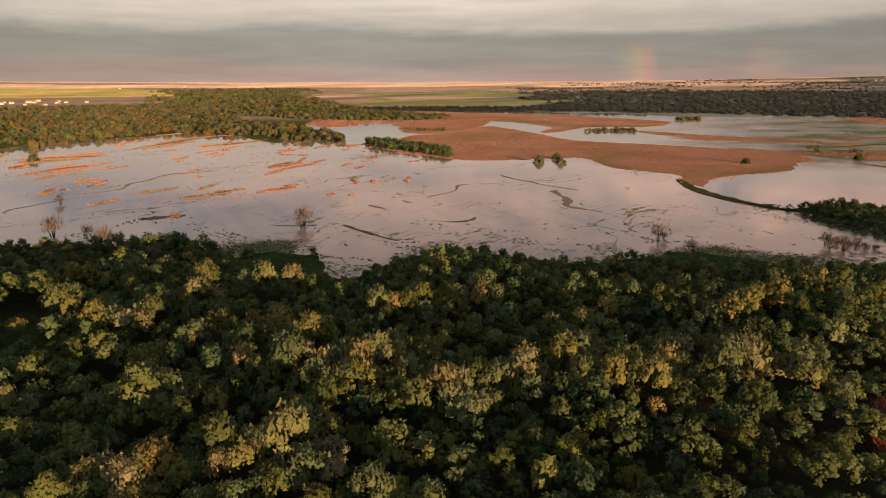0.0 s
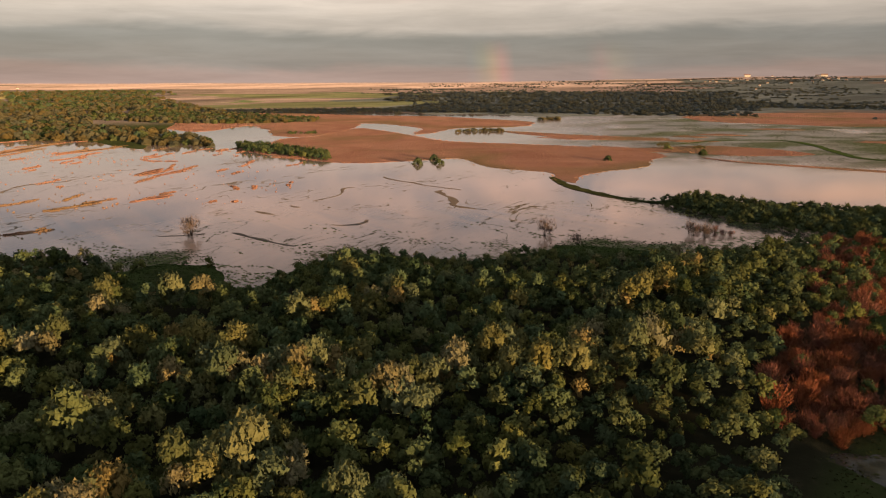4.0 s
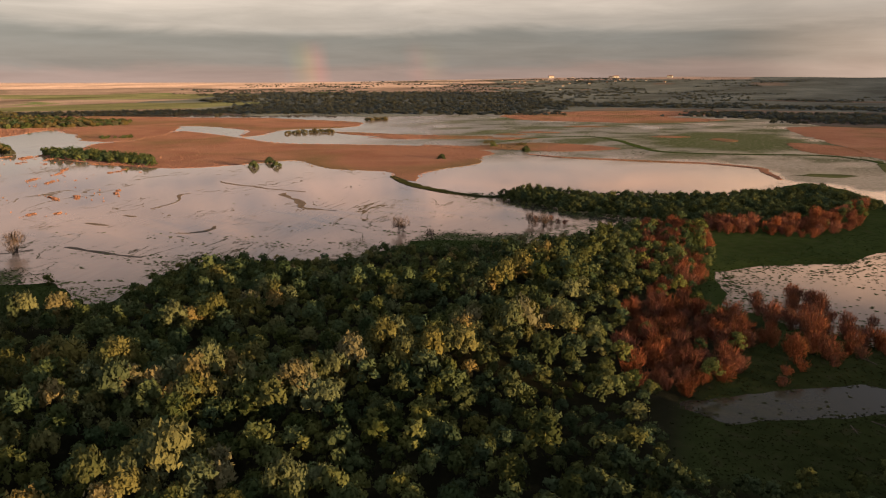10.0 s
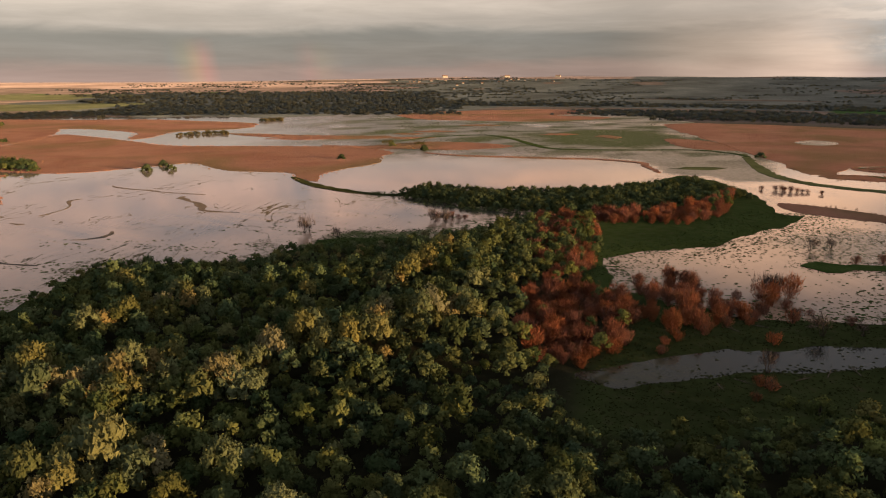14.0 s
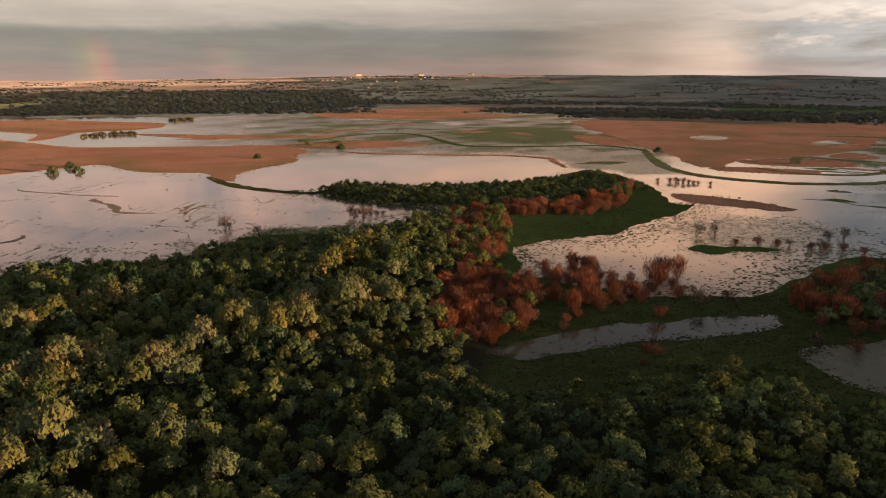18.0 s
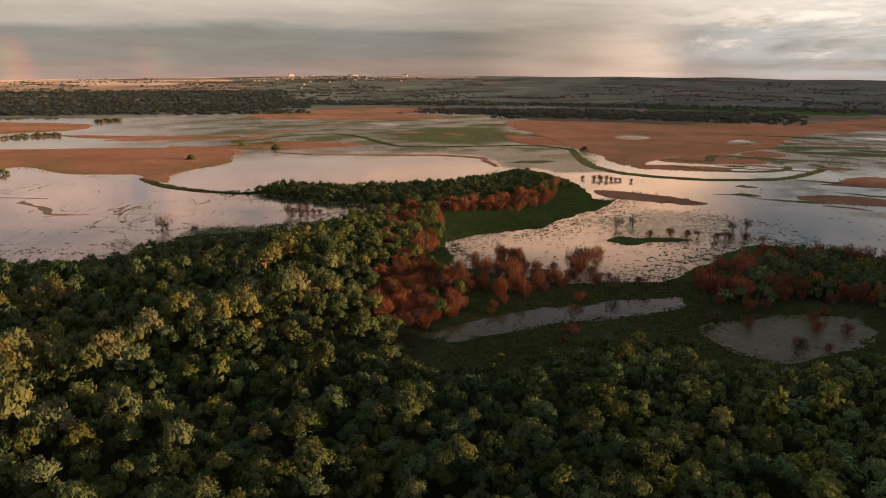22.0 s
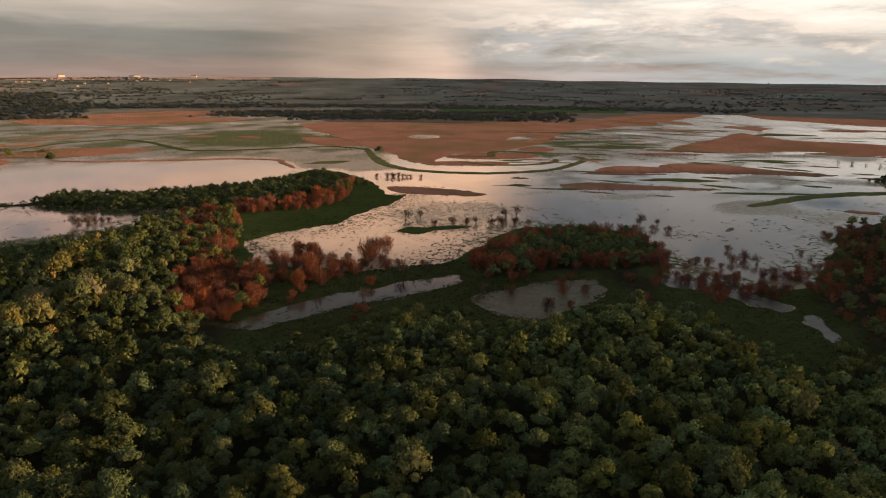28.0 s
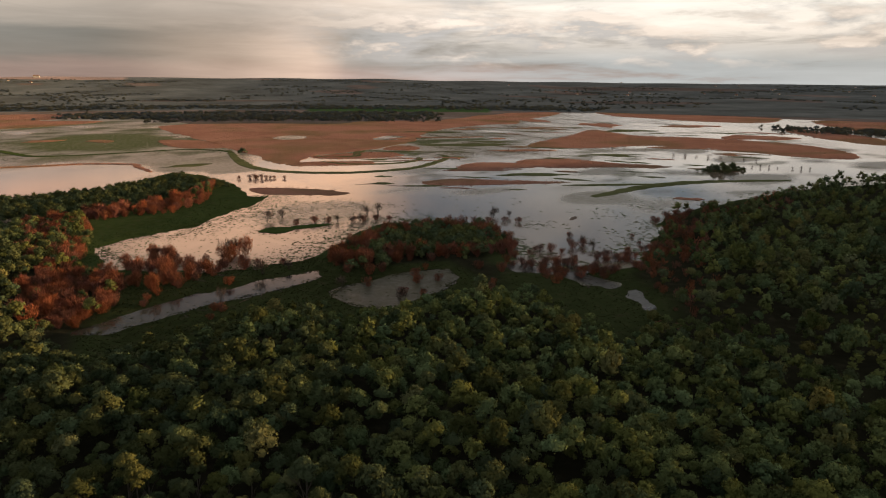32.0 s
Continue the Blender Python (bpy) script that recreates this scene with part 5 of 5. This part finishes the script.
lump("shore_scrub", point, np.where(np.random.RandomState(4).uniform(size=len(point)) < 0.25, "gold", "dark"), lambda seed, kind: crown_of(seed, 5.6, 5.2, 7, 190, 0.48), 98,
     "{kind} willow scrub on the flooded point", (0.6, 1.25))
pts = scatter(ISLET_WOOD, 5.0, 50, RED_GROVES)
# the dimmed leaf gives the islet wood its shade
lump("islet_wood", pts, np.full(len(pts), "dark"), islet_crown, 51, "{kind} willow wood on the islet", (0.7, 1.15), 0.6 + 0.5 * smooth(0, 12, signed(ISLET_WOOD, pts[:, 0], pts[:, 1])))
pts = scatter(ISLAND_TWO, 4.6, 52)
rim = signed(ISLAND_TWO, pts[:, 0], pts[:, 1])
k2 = np.where((rim < 13) & (np.random.RandomState(6).uniform(size=len(pts)) < 0.72), "red", np.where(np.random.RandomState(16).uniform(size=len(pts)) < 0.3, "green", "dark"))
lump("island_wood", pts, k2, islet_crown, 53, "{kind} willows on the low island", (0.8, 1.5))

# ---- distant woods ----


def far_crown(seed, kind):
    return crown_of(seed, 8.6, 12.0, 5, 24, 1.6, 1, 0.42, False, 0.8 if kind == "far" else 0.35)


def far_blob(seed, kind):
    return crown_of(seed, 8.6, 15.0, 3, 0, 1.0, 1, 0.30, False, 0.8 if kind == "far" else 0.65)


def sector(a0, a1, d0, d1, gap, seed):
    """Places in a belt between two azimuths and two distances."""
    r = np.random.RandomState(seed)
    n = int(radians(a1 - a0) * (d1 * d1 - d0 * d0) / 2 / gap ** 2)
    a, d = np.radians(r.uniform(a0, a1, n)), np.sqrt(r.uniform(d0 * d0, d1 * d1, n))
    # ragged ends, clearings within
    ad = np.degrees(a)
    x, y = d * np.sin(a), d * np.cos(a)
    ends = smooth(0, 5, ad - a0) * smooth(0, 5, a1 - ad) * (0.4 + 0.6 * smooth(d0, d0 + 0.3 * (d1 - d0), d))
    keep = ends + 0.45 * ripple(x, y, 0.25 * d0, seed) + 0.25 * ripple(x, y, 90, seed + 1) > r.uniform(0.1, 0.6, n)
    return np.stack([x[keep], y[keep]], 1)


W_LEFT = [(-771, 288), (-719, 300), (-763, 384), (-777, 471), (-691, 508), (-585, 507), (-518, 527), (-609, 592), (-726, 617), (-885, 637), (-1036, 749),
          (-845, 754), (-751, 808), (-703, 900), (-898, 970), (-1138, 1090), (-1700, 1450), (-1900, 1300), (-1600, 900), (-1700, 600), (-1200, 200)]
W_ARM = [(-1263, 1035), (-1058, 988), (-862, 949), (-729, 939), (-690, 880), (-737, 835), (-817, 800), (-900, 770), (-1040, 800)]
W_CLUMP = [(-519, 551), (-486, 560), (-420, 538), (-384, 528), (-350, 487), (-395, 495), (-439, 504), (-473, 511)]
pts = scatter(W_LEFT, 15, 60)
pts = pts[(np.hypot(pts[:, 0], pts[:, 1]) < 1350) | (np.random.RandomState(12).uniform(size=len(pts)) < 0.4)]
lump("distant_wood", pts, np.where(np.random.RandomState(8).uniform(size=len(pts)) < 0.2, "green", "olive"), far_blob, 70, "sunlit {kind} floodplain woodland beyond the lagoon", (0.55, 1.1))
pts = scatter(W_ARM, 13, 62)
lump("distant_wood", pts, np.where(np.random.RandomState(9).uniform(size=len(pts)) < 0.6, "green", "olive"), far_crown, 72, "{kind} arm of woodland in the reed marsh", (0.6, 1.0))
pts = sector(-62, -49, 1500, 3300, 25, 63)
lump("distant_wood", pts, np.where(np.random.RandomState(10).uniform(size=len(pts)) < 0.5, "green", "olive"), far_blob, 73, "{kind} woods and gardens on the far plain", (0.7, 1.4))
pts = scatter(W_CLUMP, 7, 61)
lump("distant_wood", pts, np.full(len(pts), "green"), far_crown, 71, "{kind} willow clump at the lagoon's edge", (0.5, 0.9))
CLUMPS = [(-409, 815, -360, 853, 40, 0.55), (-574, 686, -543, 710, 22, 0.5), (-814, 885, -734, 945, 50, 0.8), (-1076, 764, -930, 874, 60, 1.0), (-409, 1087, -376, 1112, 30, 0.7), (-147, 750, -135, 759, 8, 0.45), (-107, 737, -96, 746, 8, 0.4)]
for k, (ax, ay, bx, by, broad, s) in enumerate(CLUMPS):
    r = np.random.RandomState(200 + k)
    n = int(6 + math.hypot(bx - ax, by - ay) * broad / 60)
    t, side = r.uniform(size=n), r.normal(size=n) * broad * 0.22
    pts = np.stack([ax + (bx - ax) * t - side * 0.6, ay + (by - ay) * t + side * 0.8], 1)
    lump("willow_clump", pts, np.full(n, "green" if ax < -500 else "olive"), far_crown, 210 + k, "clump of {kind} willows in the reed marsh", (0.7 * s, 1.15 * s))
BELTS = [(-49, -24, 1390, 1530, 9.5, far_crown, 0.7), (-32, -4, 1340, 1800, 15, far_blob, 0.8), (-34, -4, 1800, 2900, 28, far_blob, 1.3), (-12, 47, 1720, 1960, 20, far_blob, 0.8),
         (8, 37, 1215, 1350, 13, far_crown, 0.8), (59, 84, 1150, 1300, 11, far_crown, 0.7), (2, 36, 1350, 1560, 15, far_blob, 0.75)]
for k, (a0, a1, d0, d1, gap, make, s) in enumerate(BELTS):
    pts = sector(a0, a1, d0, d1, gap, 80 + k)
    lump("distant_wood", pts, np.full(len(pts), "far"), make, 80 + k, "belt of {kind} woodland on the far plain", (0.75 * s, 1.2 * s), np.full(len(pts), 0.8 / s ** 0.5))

# tree lines and copses along the far slope
rt = np.random.RandomState(88)
lines = []
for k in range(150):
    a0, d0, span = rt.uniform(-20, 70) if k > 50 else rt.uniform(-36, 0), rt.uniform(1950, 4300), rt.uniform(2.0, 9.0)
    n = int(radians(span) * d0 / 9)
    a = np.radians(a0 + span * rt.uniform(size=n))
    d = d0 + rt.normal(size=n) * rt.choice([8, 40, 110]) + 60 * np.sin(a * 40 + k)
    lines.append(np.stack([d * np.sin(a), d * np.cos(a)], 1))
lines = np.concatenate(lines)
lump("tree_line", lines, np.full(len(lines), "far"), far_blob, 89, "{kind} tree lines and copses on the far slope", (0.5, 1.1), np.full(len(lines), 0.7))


# ---- single shrubs, dead trees, bushes ----
def bare_tree(seed, tall, wide, twig, stem_mat, twig_mat, name, label, category, group, forks=7):
    """A leafless tree or shrub: a stem with forks, and a spray of twigs."""
    ob = tagged(new(name), label, category, group)
    tv, tf = limbs(seed, tall, wide, forks, 0.12)
    part("trunk", mesh_of("trunk", tv, tf, stem_mat), ob)
    v, f, nn = haze(seed, tall, wide, twig) if name in ("willow_shrub", "drowned_tree") else twigs(seed, tall, wide, twig, 0.05)
    part("twig_spray", mesh_of("twig_spray", v, f, twig_mat, None, True, nn), ob)
    return ob


def leafy_bush(seed, tall, wide, kind, label):
    ob = tagged(new("bush"), label, "bush", "bushes")
    v, f, nn = crown_of(seed, tall, wide, 9, 420, 0.4)
    part("crown", mesh_of("crown", v, f, LEAF_OWN[kind], None, True, nn), ob)
    tv, tf = limbs(seed, tall * 0.7, wide * 0.7)
    part("trunk", mesh_of("trunk", tv, tf, BARK), ob)
    return ob


def stand(ob, spots, sizes, seed):
    """Puts a thing at the first spot and copies of it at the others."""
    r = random.Random(seed)
    for k, (x, y) in enumerate(spots):
        z = max(float(height(np.array([x]), np.array([y]))[0]), -0.25) - 0.1
        s = r.uniform(*sizes)
        m = pose(x, y, z, 0, 0, r.uniform(0, 360)) @ Matrix.Diagonal((s, s, s * r.uniform(0.9, 1.15), 1))
        if k or ob.matrix_basis != Matrix():
            copy_thing(ob, m @ Matrix.Diagonal((1 / ob.scale.x, 1 / ob.scale.y, 1 / ob.scale.z, 1)))
        else:
            ob.matrix_basis = m


GREY_TWIG = plain_material("grey_twig", (0.06, 0.045, 0.038), (0.13, 0.095, 0.08), 1.5, 0.9)
dead = bare_tree(501, 6.6, 4.8, 300, BARK, GREY_TWIG, "dead_tree", "bare grey-brown dead tree standing in flood water", "dead tree", "dead trees")
stand(dead, [(-229, 234), (-94, 313), (-78, 303), (-250, 155), (-379, 191), (-284, 164), (122, 303), (114, 143), (95, 199), (152, 278), (157, 272), (163, 274), (84, 198),
             (230, 246), (239, 241), (235, 250), (175, 289), (184, 293), (226, 163), (230, 174), (104, 168), (61, 172), (-35, 344), (-39, 341), (-31, 346), (131, 305)], (0.6, 1.1), 1)
willow = bare_tree(502, 7.5, 5.0, 380, BARK, GREY_TWIG, "dead_willow", "leafless grey willow with upright branches at the water's edge", "willow", "leafless willows")
stand(willow, [(-231, 237), (-295, 155), (-250, 157), (-95, 310)], (1.15, 1.5), 22)
stand(willow, [(85, 239), (88, 241), (82, 238), (-41, 345), (-34, 340)], (0.8, 1.1), 2)
red = bare_tree(503, 3.9, 4.7, 620, BARK, LEAF_OWN["red"], "willow_shrub", "russet-twigged willow shrub on the wet meadow", "shrub", "russet shrubs")
stand(red, [(56, 163), (58, 161), (53, 155), (124, 144), (125, 177), (52, 195), (67, 205), (40, 187), (44, 190), (54, 199), (60, 202), (82, 212), (69, 191), (38, 181), (63, 223), (67, 213), (74, 219), (80, 208), (130, 281), (141, 283), (147, 279), (161, 277), (166, 275), (172, 273), (178, 268), (176, 159), (178, 153), (182, 147)], (0.7, 1.25), 3)
stand(red, [(187, 142), (197, 146), (213, 148), (214, 144), (221, 143), (228, 144), (309, 190), (343, 210), (315, 196), (171, 459), (174, 457), (177, 456), (167, 461), (163, 462), (180, 455), (169, 463), (186, 450), (156, 466), (88, 217), (96, 208), (119, 176), (113, 183), (150, 180), (142, 172), (160, 160), (165, 152), (152, 140), (145, 133)], (0.7, 1.25), 13)
stand(red, [(-39, 352), (-34, 349), (-28, 349), (-32, 355), (-25, 350)], (0.8, 1.1), 12)
rim = []
for k in range(46):
    t = rs.uniform()
    i = rs.randint(3, 8)
    (ax, ay), (bx, by) = LAND_EAST[i + 8], LAND_EAST[min(i + 9, len(LAND_EAST) - 1)]
    rim.append((ax + (bx - ax) * t + rs.normal() * 5, ay + (by - ay) * t - 4 + rs.normal() * 5))
stand(red, rim, (0.8, 1.3), 7)
loose = []
while len(loose) < 34:
    x, y = rs.uniform(172, 262), rs.uniform(128, 176)
    if signed(LAND, np.array([x]), np.array([y]))[0] > -14 and min(math.hypot(x - p, y - q) for p, q in loose + [(0, 0)]) > 3.5:
        loose.append((x, y))
stand(red, loose, (0.6, 1.15), 8)
stand(red, [(177, 164), (181, 159), (182, 154), (186, 151), (192, 150), (196, 148), (201, 149), (202, 172), (206, 169), (209, 165), (214, 148), (219, 148), (220, 144), (226, 144), (229, 141),
            (219, 169), (225, 169), (233, 186), (198, 185), (220, 235), (230, 234), (235, 228)], (0.8, 1.3), 10)
stand(red, [(118, 148), (130, 158), (134, 166), (138, 156), (112, 164)], (0.9, 1.25), 9)
broad = leafy_bush(507, 6.0, 13.0, "dark", "broad dark green willow bush at the edge of the reeds")
stand(broad, [(-277, 506), (-262, 513), (-150, 599), (-603, 258), (217, 655), (-128, 719), (-89, 679), (-280, 537)], (0.8, 1.15), 6)
olive = leafy_bush(504, 3.3, 6.2, "green", "rounded dark green bush in the clearing")
stand(olive, [(88, 148), (83, 152), (64, 150), (59, 153), (48, 146), (72, 146),
              (-222, 186), (-216, 180), (-228, 176), (-236, 170), (-211, 176), (-232, 163), (-206, 170), (-241, 160)], (0.75, 1.25), 4)

# the wooded islet and the rows of drowned trees on the eastern flats
small = [(500, 318), (512, 298), (540, 296), (556, 310), (540, 322), (518, 326)]
pts = scatter(small, 5, 91)
lump("islet_wood", pts, np.full(len(pts), "dark"), islet_crown, 92, "{kind} willows on a small islet in the flood", (0.6, 1.3), 0.4 + 0.9 * smooth(0, 11, signed(small, pts[:, 0], pts[:, 1])))
row = [(462 + 3.4 * k, 530 - 2.6 * k + (k * 37 % 7)) for k in range(12)] + [(578 + 4.0 * k, 494 - 4.0 * k + (k * 29 % 9)) for k in range(9)] + [(590 + 2.0 * k, 415 - 6.0 * k + (k * 17 % 11)) for k in range(14)] + [(560 + 5 * k, 322 - 6 * k + (k * 13 % 6)) for k in range(9)]
drowned = bare_tree(505, 6.0, 5.0, 200, BARK, GREY_TWIG, "drowned_tree", "thin dark drowned tree in open flood water", "dead tree", "drowned trees", 5)
stand(drowned, row, (0.35, 0.75), 5)

# fallen branches along the creek
log_v, log_f = limbs(506, 5.0, 3.0, 6, 0.11)
fallen = tagged(new("fallen_branch", mesh_of("fallen_branch", log_v, log_f, BARK)), "dark fallen branch lying on the creek bank", "branch", "fallen branches")
for k, (x, y) in enumerate([(47, 163), (52, 166), (57, 163), (66, 167), (74, 170), (82, 172), (62, 199), (71, 203), (85, 205), (180, 120), (186, 127)]):
    m = pose(x, y, 0.75, 82, 0, 37 * k)
    if k:
        copy_thing(fallen, m)
    else:
        fallen.matrix_basis = m

# ---- houses of the far villages ----
LIME = plain_material("limewash", (0.42, 0.39, 0.35), (0.55, 0.52, 0.47), 0.4, 0.8)
TILE = plain_material("roof_tile", (0.16, 0.09, 0.07), (0.24, 0.14, 0.10), 0.5, 0.8)
GLASS_DARK = plain_material("window", (0.03, 0.03, 0.035), (0.05, 0.05, 0.055), 0.5, 0.3)


def box_mesh(name, cx, cy, cz, sx, sy, sz, mat):
    v = np.array([(cx + sx * i / 2, cy + sy * j / 2, cz + sz * k / 2) for i in (-1, 1) for j in (-1, 1) for k in (-1, 1)])
    f = np.array([(0, 1, 3, 2), (4, 6, 7, 5), (0, 4, 5, 1), (2, 3, 7, 6), (0, 2, 6, 4), (1, 5, 7, 3)])
    return mesh_of(name, v, f, mat, None, False)


def house(w, d, h, storeys, label):
    ob = tagged(new("house"), label, "house", "village houses")
    part("wall", box_mesh("wall", 0, 0, h / 2 - 0.5, w, d, h + 1.0, LIME), ob)
    e, rise = 0.4, d * 0.35
    v = np.array([(-w / 2 - e, -d / 2 - e, h - 0.15), (w / 2 + e, -d / 2 - e, h - 0.15), (w / 2 + e, d / 2 + e, h - 0.15), (-w / 2 - e, d / 2 + e, h - 0.15), (-w / 2 - e, 0, h + rise), (w / 2 + e, 0, h + rise)])
    me = bpy.data.meshes.new("roof")
    me.from_pydata([tuple(q) for q in v], [], [(0, 1, 5, 4), (2, 3, 4, 5), (0, 4, 3), (1, 2, 5), (0, 3, 2, 1)])
    me.materials.append(TILE)
    part("roof", me, ob)
    for s in range(storeys):
        for k in (-0.3, 0.0, 0.3):
            part("window", box_mesh("window", k * w, -d / 2 - 0.01, 1.6 + s * 3.0, 1.1, 0.08, 1.3, GLASS_DARK), ob)
    return ob


cottage = house(12, 9, 4.2, 1, "low limewashed house with a dark tiled roof")
block = house(34, 13, 11, 3, "long pale building on the far ridge")
spots, rh = [], random.Random(9)
for a, d, n, sa, sd in ((-71, 2150, 9, 1.6, 90), (-67, 2080, 8, 1.8, 80), (-61.5, 3250, 5, 3.0, 200), (-7, 3900, 10, 3.0, 260), (-3, 3700, 10, 3.0, 260), (2, 3900, 6, 3.0, 200), (45, 3600, 12, 8.0, 500), (57, 3300, 9, 6.0, 400)):
    for k in range(n):
        aa, dd = radians(a + rh.gauss(0, sa)), d + rh.gauss(0, sd)
        spots.append((dd * math.sin(aa), dd * math.cos(aa)))


def settle(ob, places, seed, scale):
    r = random.Random(seed)
    for k, (x, y) in enumerate(places):
        z = float(height(np.array([x]), np.array([y]))[0])
        s = r.uniform(*scale)
        m = pose(x, y, z, 0, 0, -math.degrees(math.atan2(x, y)) + r.uniform(-25, 25)) @ Matrix.Scale(s, 4)
        if k:
            copy_thing(ob, m @ Matrix.Scale(1 / ob.scale.x, 4))
        else:
            ob.matrix_basis = m


settle(cottage, spots, 1, (0.6, 1.0))
settle(block, [(4450 * math.sin(radians(a)), 4450 * math.cos(radians(a))) for a in (-5.8, -1.2, -0.8, 3.2)], 2, (0.7, 1.0))
